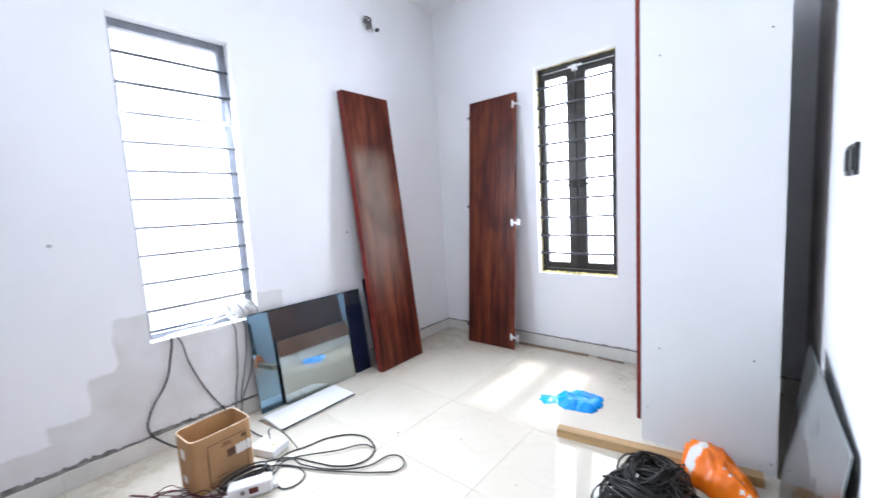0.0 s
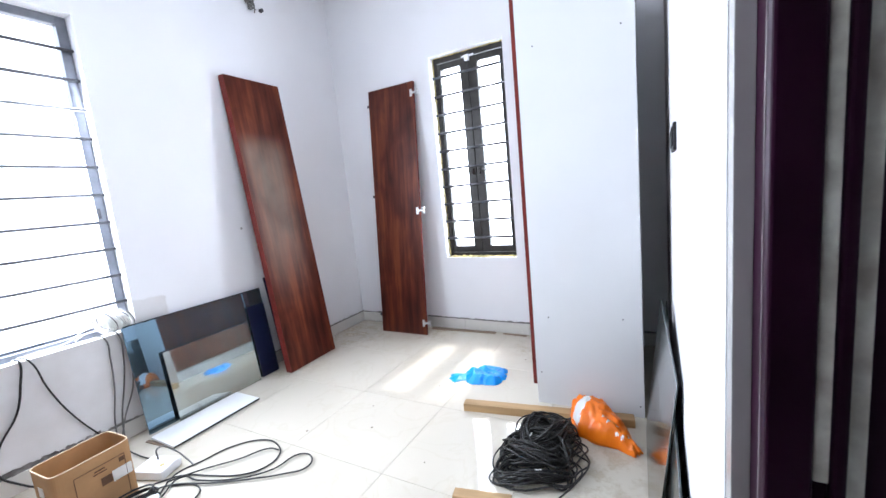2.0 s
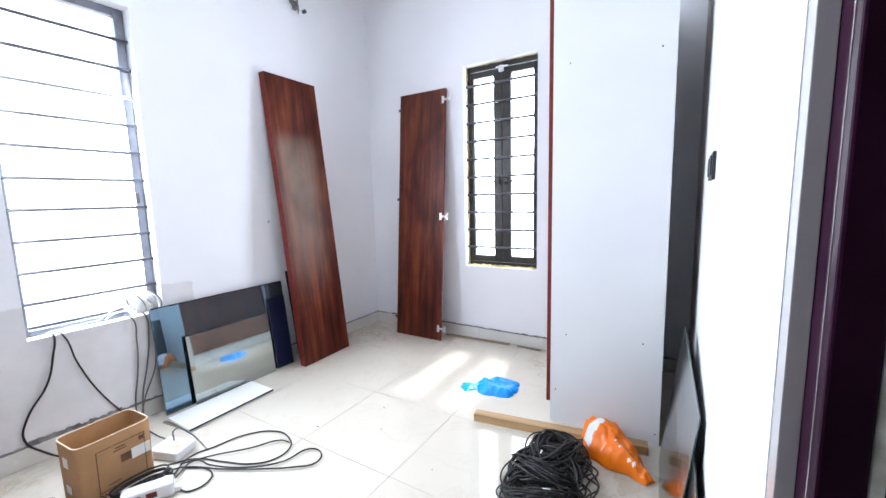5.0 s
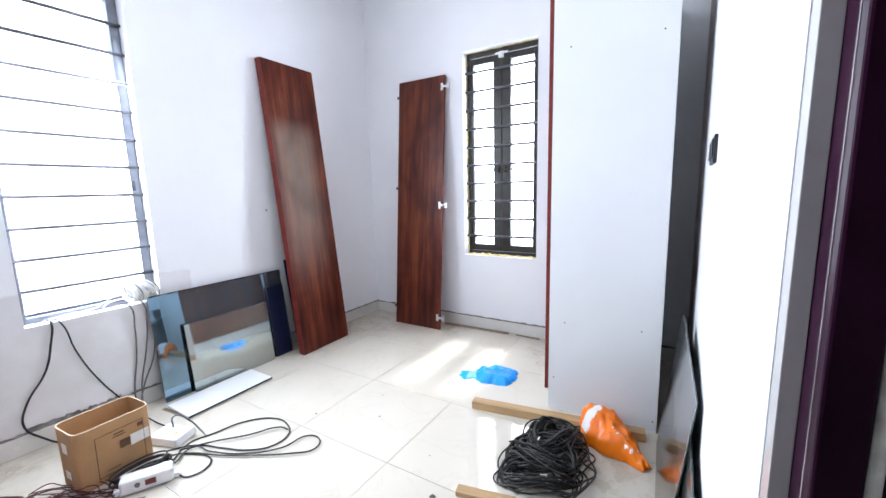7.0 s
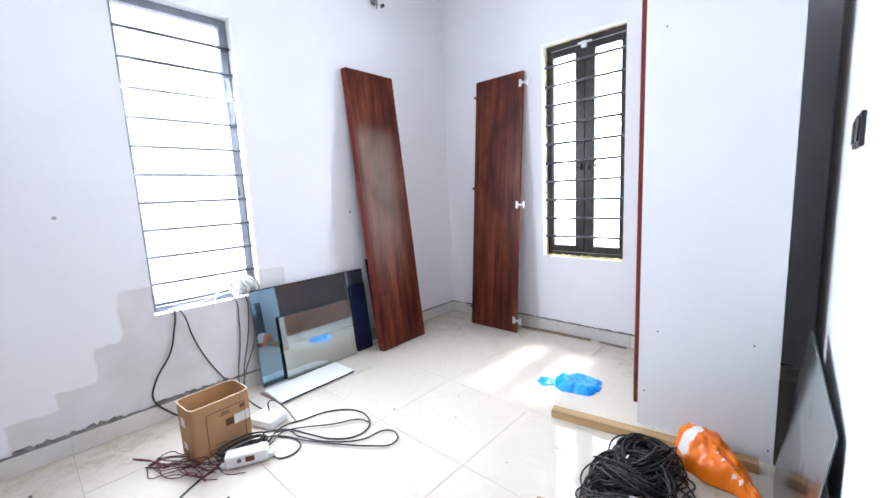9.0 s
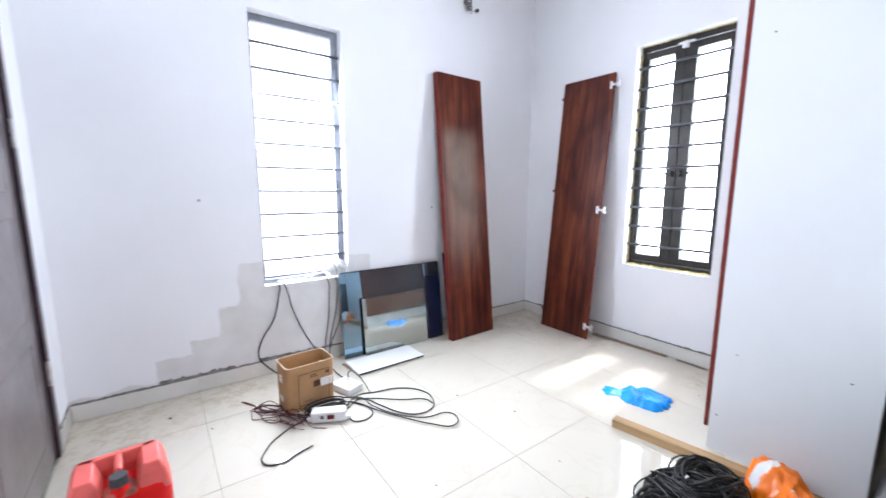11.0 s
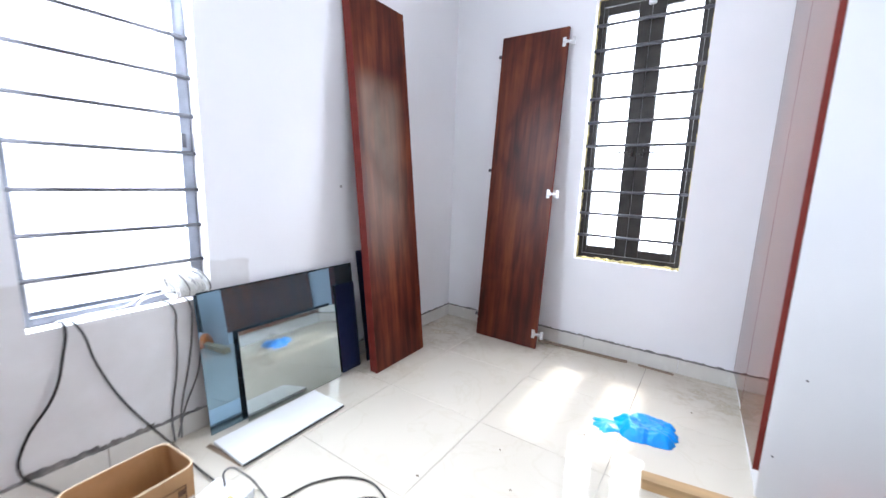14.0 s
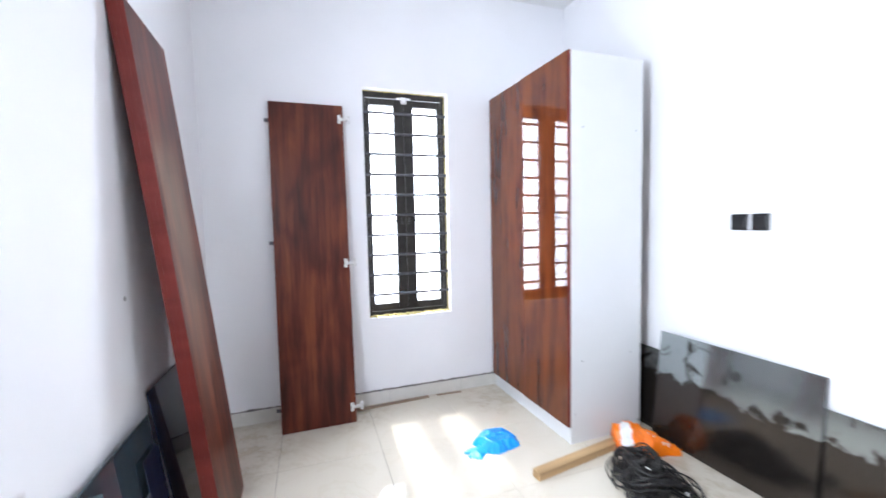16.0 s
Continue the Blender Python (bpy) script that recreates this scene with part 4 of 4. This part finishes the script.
cables("flex", [
    flat([(-1.97, 0.86), (-2.06, 0.99), (-2.03, 1.10), (-1.99, 1.24), (-1.86, 1.35), (-1.74, 1.34), (-1.665, 1.28), (-1.66, 1.19), (-1.73, 1.11), (-1.87, 1.05), (-2.02, 0.99), (-2.09, 0.90)], 0.006),
    flat([(-1.95, 0.87), (-2.00, 0.98), (-1.90, 1.00), (-1.72, 1.08), (-1.60, 1.20), (-1.565, 1.33), (-1.485, 1.335), (-1.45, 1.27), (-1.52, 1.195), (-1.66, 1.10), (-1.82, 1.01), (-1.99, 0.93), (-2.05, 0.86)], 0.010),
    flat([(-2.03, 0.93), (-1.96, 1.04), (-1.84, 1.18), (-1.76, 1.30), (-1.70, 1.31)], 0.013),
    flat([(-2.00, 0.66), (-1.93, 0.50), (-1.84, 0.40), (-1.735, 0.365), (-1.69, 0.43), (-1.715, 0.52), (-1.735, 0.595)], 0.005),
    flat([(-1.86, 0.84), (-1.80, 0.86), (-1.80, 0.95), (-1.88, 0.98), (-1.99, 0.93)], 0.006)], 0.0040, CABLE, cord, "black rubber flex")
cables("coiled_flex", [[(-1.985 + 0.055 * math.cos(a) * r - 0.01 * k, 0.76 + 0.115 * math.sin(a) * r, 0.012 + 0.008 * k) for a in [i * math.pi / 4 for i in range(8)]] for k, r in enumerate((1.0, 0.93, 1.04, 0.9, 0.97))], 0.0046, CABLE, cord, "black rubber flex", cyclic=True)
adapter = thing("adapter_box", pose(-2.175, 0.962, 0.0, 0, 0, 20), "small white plastic control box on the floor", "box")
part("body", boxes(((-0.085, -0.062, 0.002), (0.085, 0.062, 0.050)), bevel=0.008), WHITEPLASTIC, adapter)
part("label_plate", boxes(((0.03, -0.02, 0.0502), (0.05, 0.0, 0.0510))), FOAM, adapter, "small yellow sticker")
cables("lead", [[(-0.02, 0.03, 0.05), (-0.03, 0.05, 0.10), (0.02, 0.09, 0.06), (0.09, 0.09, 0.006), (0.16, 0.05, 0.005)]], 0.004, GREYCABLE, adapter)

rnd = random.Random(3)
tangle = thing("wire_tangle", pose(0, 0, 0), "tangle of thin maroon wire beside the carton", "wire")
lines = []
for k in range(15):
    p = Vector((-2.27 + rnd.uniform(-0.03, 0.03), 0.43 + rnd.uniform(-0.03, 0.03), 0.006))
    pts = [p]
    for i in range(7):
        p = p + Vector((0.048, 0.030, 0)) + Vector((rnd.uniform(-0.03, 0.03), rnd.uniform(-0.035, 0.035), 0))
        pts.append(Vector((p.x, p.y, 0.004 + rnd.random() * 0.03)))
    lines.append(pts)
cables("wire", lines, 0.0023, PURPLE, tangle, res=1)
cables("wire", [[(-2.29 + 0.03 * math.cos(a), 0.40 + 0.035 * math.sin(a), 0.035 + 0.03 * math.cos(a + 1)) for a in [i * math.pi / 3 for i in range(6)]] for k in range(1)], 0.003, PURPLE, tangle, cyclic=True)

hang = thing("hanging_cable", pose(0, 0, 0), "black cables hanging out of the window over the sill", "cable")
wx = LEFT + 0.012
cables("cable", [[(LEFT - 0.05, 0.70, 0.640), (wx + 0.004, 0.705, 0.636), (wx, 0.69, 0.52), (wx, 0.655, 0.39), (wx, 0.565, 0.245), (wx, 0.545, 0.14), (wx + 0.02, 0.60, 0.055), (-2.52, 0.68, 0.02), (-2.36, 0.72, 0.006)]], 0.0050, CABLE, hang, "thick black cable")
cables("cable", [[(LEFT - 0.05, 0.715, 0.642), (wx + 0.004, 0.735, 0.634), (wx, 0.78, 0.46), (wx, 0.84, 0.29), (wx, 0.93, 0.115), (wx + 0.05, 0.98, 0.03), (-2.45, 0.99, 0.008), (-2.28, 0.985, 0.03)]], 0.0040, CABLE, hang, "black cable")
cables("cable", [[(LEFT - 0.03, 1.02, 0.650), (wx + 0.005, 1.045, 0.63), (wx, 1.055, 0.5), (wx, 1.045, 0.33), (wx, 1.01, 0.10), (wx + 0.04, 1.0, 0.02)],
                 [(LEFT - 0.03, 1.10, 0.655), (wx + 0.006, 1.112, 0.63), (wx, 1.118, 0.5), (wx, 1.095, 0.34), (wx, 1.05, 0.14), (wx + 0.03, 1.03, 0.02)],
                 [(wx + 0.007, 1.16, 0.655), (wx + 0.002, 1.15, 0.5), (wx + 0.005, 1.13, 0.30), (wx + 0.01, 1.06, 0.14), (wx + 0.05, 1.01, 0.04)]], 0.0040, GREYCABLE, hang, "grey cable")
rnd = random.Random(9)
bundle = thing("wire_bundle", pose(0, 0, 0), "coil of pale wire lying on the window sill corner", "wire")
loops = []
for k in range(34):
    c = Vector((LEFT - 0.016 + rnd.uniform(-0.010, 0.010), 1.050 + 0.0038 * k + rnd.uniform(-0.006, 0.006), 0.706 + rnd.uniform(-0.008, 0.008)))
    f, lean = rnd.uniform(0.62, 1.0), rnd.uniform(0.25, 0.55)
    loops.append([c + Vector((f * 0.064 * math.cos(a), f * (lean * 0.050 * math.cos(a) - 0.012 * math.sin(a)), f * (0.054 * math.sin(a) - 0.012 * math.cos(a)))) for a in [i * math.pi / 4 for i in range(8)]])
for k, lp in enumerate(loops):
    cables("wire_loop", [lp], 0.0036, GREYCABLE if k % 7 == 5 else WHITECABLE, bundle, "", cyclic=True)
cables("loose_end", [[(LEFT - 0.02, 1.06, 0.70), (LEFT - 0.03, 0.98, 0.69), (LEFT - 0.02, 0.90, 0.655), (LEFT - 0.04, 0.80, 0.645), (LEFT - 0.03, 0.69, 0.642)],
                     [(LEFT - 0.03, 1.09, 0.68), (LEFT - 0.04, 0.96, 0.66), (LEFT - 0.01, 0.93, 0.648)]], 0.004, WHITECABLE, bundle)

outlet = thing("wire_outlet", pose(LEFT, 2.36, 2.885), "tuft of dark wires sticking out of a wall hole", "wire")
part("hole_rim", disc((0.001, 0, 0), 0.024, 0.004, "x", 14), MORTAR, outlet)
rnd = random.Random(5)
cables("wire", [[(0.0, rnd.uniform(-0.015, 0.015), rnd.uniform(-0.01, 0.01)), (0.03, rnd.uniform(-0.03, 0.03), rnd.uniform(-0.02, 0.03)), (0.04, rnd.uniform(-0.04, 0.05), -0.03 + rnd.uniform(-0.02, 0.01)), (0.03, rnd.uniform(-0.02, 0.05), -0.075 + rnd.uniform(-0.02, 0.02))] for k in range(9)], 0.0045, GREYCABLE, outlet)
plug = thing("wall_plug", pose(LEFT, 2.475, 2.845), "small dark pipe stub in the wall", "pipe stub")
part("stub", disc((0.012, 0, 0), 0.015, 0.028, "x", 14), STEEL, plug)
for y, z in ((2.0, 1.14), (0.27, 1.22)):
    wp = thing("wall_plug", pose(LEFT, y, z), "small grey filler spot on the wall", "wall plug")
    part("filler", disc((0.0005, 0, 0), 0.010, 0.003, "x", 10), material("grey_filler", (0.42, 0.41, 0.41), 0.9), wp)

# ---- hank of black cable ----
HANKCABLE = material("dusty_black_cable", (0.016, 0.0145, 0.0135), 0.36, vary=0.5, scale=24)
rnd = random.Random(21)
hank = thing("cable_coil", pose(-0.432, 1.755, 0.0, 0, 0, 12) @ Matrix.Diagonal((0.94, 0.96, 1.0, 1)), "big untidy hank of black flat cable on the floor", "cable coil")
for n, cx, cy, rx, ry, turn, z0, rise in ((15, -0.03, -0.13, 0.175, 0.095, 12, 0.007, 0.040), (17, 0.0, 0.01, 0.190, 0.105, 28, 0.010, 0.062), (15, 0.03, 0.12, 0.15, 0.085, 18, 0.010, 0.085),
                                       (12, -0.01, -0.05, 0.150, 0.075, -24, 0.060, 0.040), (11, 0.02, 0.07, 0.125, 0.080, 62, 0.090, 0.040)):
    for k in range(n):
        f, ph = 1.06 - 0.46 * k / n + rnd.uniform(-0.12, 0.12), rnd.uniform(-0.25, 0.25)
        ox, oy, lean = rnd.uniform(-0.024, 0.024), rnd.uniform(-0.024, 0.024), rnd.uniform(-0.22, 0.22)
        ca, sa = math.cos(radians(turn + rnd.uniform(-9, 9))), math.sin(radians(turn + rnd.uniform(-9, 9)))
        pts = []
        for i in range(12):
            a = 2 * math.pi * i / 12 + ph
            u, v = rx * f * math.copysign(abs(math.cos(a)) ** 0.8, math.cos(a)) * rnd.uniform(0.90, 1.10), ry * f * math.sin(a) * rnd.uniform(0.86, 1.14)
            sag = 0.022 * math.cos(2 * a)
            pts.append((cx + ox + u * ca - v * sa, cy + oy + u * sa + v * ca, max(0.006, z0 + rise * (1 - abs(1 - 2 * k / n)) - sag + lean * v + rnd.uniform(-0.009, 0.009))))
        cables("cable_loop", [pts], 0.0042, HANKCABLE, hank, "", cyclic=True, res=1, u=4)
for k in range(7):
    a0 = rnd.uniform(0, 6.28)
    pts = [(0.02 * k - 0.06 + rnd.uniform(0.13, 0.19) * math.cos(a0 + 0.45 * i), -0.05 + rnd.uniform(0.15, 0.22) * math.sin(a0 + 0.45 * i), 0.006 + 0.03 * abs(math.sin(0.8 * i))) for i in range(6)]
    cables("loose_end", [pts], 0.0042, HANKCABLE, hank, "", res=1, u=4)
for x, y, z, t in ((0.0, -0.20, 0.075, 20), (-0.04, -0.02, 0.12, 80), (0.06, 0.17, 0.175, 10)):
    part("cable_tie", boxes(((-0.016, -0.0035, 0.0), (0.016, 0.0035, 0.004)), bevel=0.001), WHITECABLE, hank, "pale cable tie", m=pose(x, y, z, 0, 8, t))


# ---- crumpled bags ----
def creases(x, y, seed, fine=1.0):
    """Height of a crushed film, in units of its creases: sharp ridges at three sizes."""
    o = Vector((seed * 5.3, seed * 2.9, seed * 1.3))
    h = 0.0
    for f, a in ((9.0, 0.5), (21.0, 0.32 * fine), (47.0, 0.16 * fine)):
        p = Vector((x * f, y * f, 0)) + o * f * 0.1
        h += a * (1 - 2.2 * abs(noise.noise(p)))
    return h


def heap(w, d, h, seed, spikes=0.3, rings=34, spokes=110, fringe=0.10):
    """A heap of thrown-down film: ragged outline, creased top, resting on the floor."""
    bm = bmesh.new()
    rows = []
    for i in range(rings + 1):
        q = i / rings
        row = []
        for k in range(spokes):
            a = 2 * math.pi * k / spokes
            c, s_ = math.cos(a), math.sin(a)
            r = 1 + spikes * noise.noise(Vector((c * 1.6, s_ * 1.6, seed))) + spikes * 7 * fringe * noise.noise(Vector((c * 5, s_ * 5, seed + 7))) + fringe * noise.noise(Vector((c * 14, s_ * 14, seed + 3)))
            x, y = w * r * q * c, d * r * q * s_
            body = (1 - q ** 2.2) * (0.65 + 0.6 * noise.noise(Vector((x * 7, y * 7, seed + 11))))
            z = h * (body + 0.38 * (1 - q ** 6) * creases(x, y, seed))
            row.append(bm.verts.new((x, y, max(0.0015 + 0.010 * (1 - q ** 4) * abs(noise.noise(Vector((x * 40, y * 40, seed)))), z))))
        rows.append(row)
    for p, q in zip(rows, rows[1:]):
        for k in range(spokes):
            bm.faces.new((p[k], q[k], q[(k + 1) % spokes], p[(k + 1) % spokes]))
    bmesh.ops.remove_doubles(bm, verts=bm.verts, dist=0.0002)
    base = [v for v in rows[-1] if v.is_valid]
    bm.faces.new(base[::-1])
    bmesh.ops.recalc_face_normals(bm, faces=bm.faces)
    return bm


def pouch(length, width, height, seed, n=46, m=34):
    """A carrier bag slumped on its side: high and open at one end, falling to a crumpled corner at the other."""
    bm = bmesh.new()
    top, low = [], []
    for i in range(n + 1):
        u = i / n
        half = width * (0.62 + 0.55 * math.sin(math.pi * min(1, u * 1.1 + 0.12)) ** 0.8) * (1 - 0.55 * u ** 3)
        crest = height * ((1 - u) ** 0.75 * 0.95 + 0.20 * math.sin(math.pi * u) + 0.10)
        rt, rl = [], []
        for k in range(m + 1):
            v = 2 * k / m - 1
            x = length * (u - 0.5) + 0.012 * noise.noise(Vector((v * 3, u * 3, seed)))
            y = half * v * (1 + 0.14 * noise.noise(Vector((u * 5, v * 0.7, seed + 4)))) - 0.03 * u
            z = crest * (1 - abs(v) ** 2.4) * (0.85 + 0.3 * noise.noise(Vector((x * 9, y * 9, seed)))) + 0.026 * creases(x, y, seed, 1.5) * (1 - v ** 6)
            rt.append(bm.verts.new((x, y, max(0.004, z))))
            rl.append(bm.verts.new((x, y * 0.96, 0.0015)))
        top.append(rt)
        low.append(rl)
    for g, flip in ((top, 0), (low, 1)):
        for a, b in zip(g, g[1:]):
            for k in range(m):
                f = (a[k], a[k + 1], b[k + 1], b[k])
                bm.faces.new(f if flip else f[::-1])
    for k in range(n):
        bm.faces.new((top[k][0], top[k + 1][0], low[k + 1][0], low[k][0]))
        bm.faces.new((top[k][-1], low[k][-1], low[k + 1][-1], top[k + 1][-1]))
    for k in range(m):
        bm.faces.new((top[0][k], low[0][k], low[0][k + 1], top[0][k + 1]))
        bm.faces.new((top[-1][k], top[-1][k + 1], low[-1][k + 1], low[-1][k]))
    bmesh.ops.recalc_face_normals(bm, faces=bm.faces)
    return bm


def film(name, colour, rough, through_light):
    m = material(name, colour, rough, vary=0.12, scale=9)
    b = m.node_tree.nodes["Principled BSDF"]
    b.inputs["Subsurface Weight"].default_value = through_light
    b.inputs["Subsurface Radius"].default_value = (0.02, 0.02, 0.02)
    b.inputs["Coat Weight"].default_value, b.inputs["Coat Roughness"].default_value = 0.15, 0.2
    return m


BLUEFILM, ORANGEFILM = film("blue_plastic_film", (0.002, 0.31, 0.92), 0.36, 0.1), film("orange_plastic_film", (1.0, 0.20, 0.002), 0.32, 0.2)
LINING = material("white_bag_lining", (0.75, 0.73, 0.72), 0.4)
bag = thing("plastic_bag", pose(-0.985, 2.425, 0.0, 0, 0, 22), "crumpled bright blue plastic bag lying on the tiles", "plastic bag")
part("film", heap(0.158, 0.130, 0.062, 3.3, 0.30, fringe=0.04), BLUEFILM, bag, smooth=True)
bm = heap(0.085, 0.055, 0.022, 8.1, 0.5, 16, 60)
bmesh.ops.translate(bm, vec=(-0.175, -0.01, 0), verts=bm.verts)
part("handle_loop", bm, BLUEFILM, bag, smooth=True)
carrier = thing("carrier_bag", pose(-0.165, 2.035, 0.0, 0, 0, -33), "crumpled orange plastic carrier bag with white print by the wardrobe", "plastic bag")
part("film", pouch(0.36, 0.105, 0.138, 5.2), ORANGEFILM, carrier, smooth=True)
printed = carrier.children[0].data
printed.materials.append(LINING)
for f in printed.polygons:
    c = f.center
    mouth = -0.150 < c.x < -0.090 and c.y < 0.03 and c.y < -0.4 * (c.x + 0.075) - 0.012 and c.z > 0.05
    print_band = 0.0 < c.x < 0.15 and -0.085 < c.y < -0.02 and noise.noise(Vector((c.x * 75, c.y * 45, 2.0))) > 0.30
    if f.normal.z > 0.05 and (mouth or print_band):
        f.material_index = 1

# ---- bits on the floor ----
SCRAP = material("dry_scraps", (0.12, 0.08, 0.05), 0.9, vary=0.4, scale=40)
rnd = random.Random(31)
for x, y, s in ((-0.78, 1.31, 0.018), (-1.70, 1.50, 0.010), (-1.36, 1.66, 0.007), (-0.93, 1.52, 0.006), (-1.22, 2.20, 0.007), (-2.45, 0.02, 0.014), (-2.2, 0.2, 0.008), (-1.15, 0.95, 0.007), (-1.5, 1.85, 0.006), (-0.8, 2.75, 0.007)):
    bm = bmesh.new()
    bmesh.ops.create_icosphere(bm, subdivisions=2, radius=1.0)
    for v in bm.verts:
        k = 0.7 + 0.6 * noise.noise(v.co * 2.2 + Vector((x * 9, y * 9, 0)))
        v.co = Vector((v.co.x * s * k, v.co.y * s * k * 0.7, max(0, v.co.z * s * 0.3 * k + s * 0.18)))
    tagged(part("scrap", bm, SCRAP, m=pose(x, y, 0.0, 0, 0, rnd.uniform(0, 180))), "small dry dark scrap on the tiles", "debris", "scraps on the floor")

# ---- skirting and floor tiles ----
baseboard = tagged(thing("baseboard", pose(0, 0, 0), "low cream tile skirting with a rough mortar line on top", "skirting"), kind="structure")


def skirting(a, b, normal, seed):
    a, b, n = Vector((*a, 0)), Vector((*b, 0)), Vector((*normal, 0))
    d = (b - a).normalized()
    length, at = (b - a).length, 0.0
    rnd = random.Random(seed)
    while at < length - 0.01:
        ln = min(0.6, length - at)
        p, q = a + d * (at + 0.0012), a + d * (at + ln - 0.0012)
        lo = [min(p[i], q[i], (p + n * 0.011)[i], (q + n * 0.011)[i]) for i in range(2)]
        hi = [max(p[i], q[i], (p + n * 0.011)[i], (q + n * 0.011)[i]) for i in range(2)]
        part("skirting_tile", boxes(((lo[0], lo[1], 0.001), (hi[0], hi[1], 0.096 + rnd.uniform(-0.001, 0.001))), bevel=0.0015), SKIRT, baseboard)
        at += 0.6
    k = int(length / 0.018)
    part("mortar_line", ragged_strip(k, a + Vector((0, 0, 0.096)), d * (length / k), n, (0, 0, 1), 0.010, 0.012, seed + 50), MORTAR, baseboard, "rough grey mortar line")


skirting((LEFT, FRONT + 0.012), (LEFT, BACK), (1, 0), 1)
skirting((LEFT + 0.012, BACK), (RIGHT, BACK), (0, -1), 2)
skirting((LEFT + 0.012, FRONT), (BATH[0], FRONT), (0, 1), 3)
skirting((BATH[1], FRONT), (RIGHT, FRONT), (0, 1), 4)
skirting((RIGHT, DOOR[1]), (RIGHT, BACK - 0.012), (-1, 0), 5)
for y0, y1, h in ((-0.02, 0.40, 0.022), (0.55, 0.95, 0.020)):
    part("mortar_smear", ragged_strip(int((y1 - y0) / 0.012), (LEFT, y0, 0.10), (0, 0.012, 0), (1, 0, 0), (0, 0, 1), 0.004, h, int(y0 * 100) + 77), MORTAR, baseboard, "dark mortar smear")

gx = [LEFT + 0.002] + [-1.08 + 0.6 * k for k in range(-2, 2)] + [RIGHT - 0.002]
gy = [FRONT + 0.002] + [0.78 + 0.6 * k for k in range(-1, 5)] + [BACK - 0.002]
made = {}
for i, (xa, xb) in enumerate(zip(gx, gx[1:])):
    for j, (ya, yb) in enumerate(zip(gy, gy[1:])):
        w, d = round(xb - xa - 0.0019, 4), round(yb - ya - 0.0019, 4)
        if (w, d) not in made:
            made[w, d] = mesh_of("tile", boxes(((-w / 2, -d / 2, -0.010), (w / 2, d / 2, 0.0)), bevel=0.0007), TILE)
        ob = new("tile", made[w, d])
        ob.parent = floor
        ob.matrix_basis = pose((xa + xb) / 2, (ya + yb) / 2, 0.0)
part("threshold", boxes(((RIGHT - 0.001, -0.352, -0.011), (RIGHT + T, 0.474, -0.001)), bevel=0.002), TILE, floor, "tiled threshold")
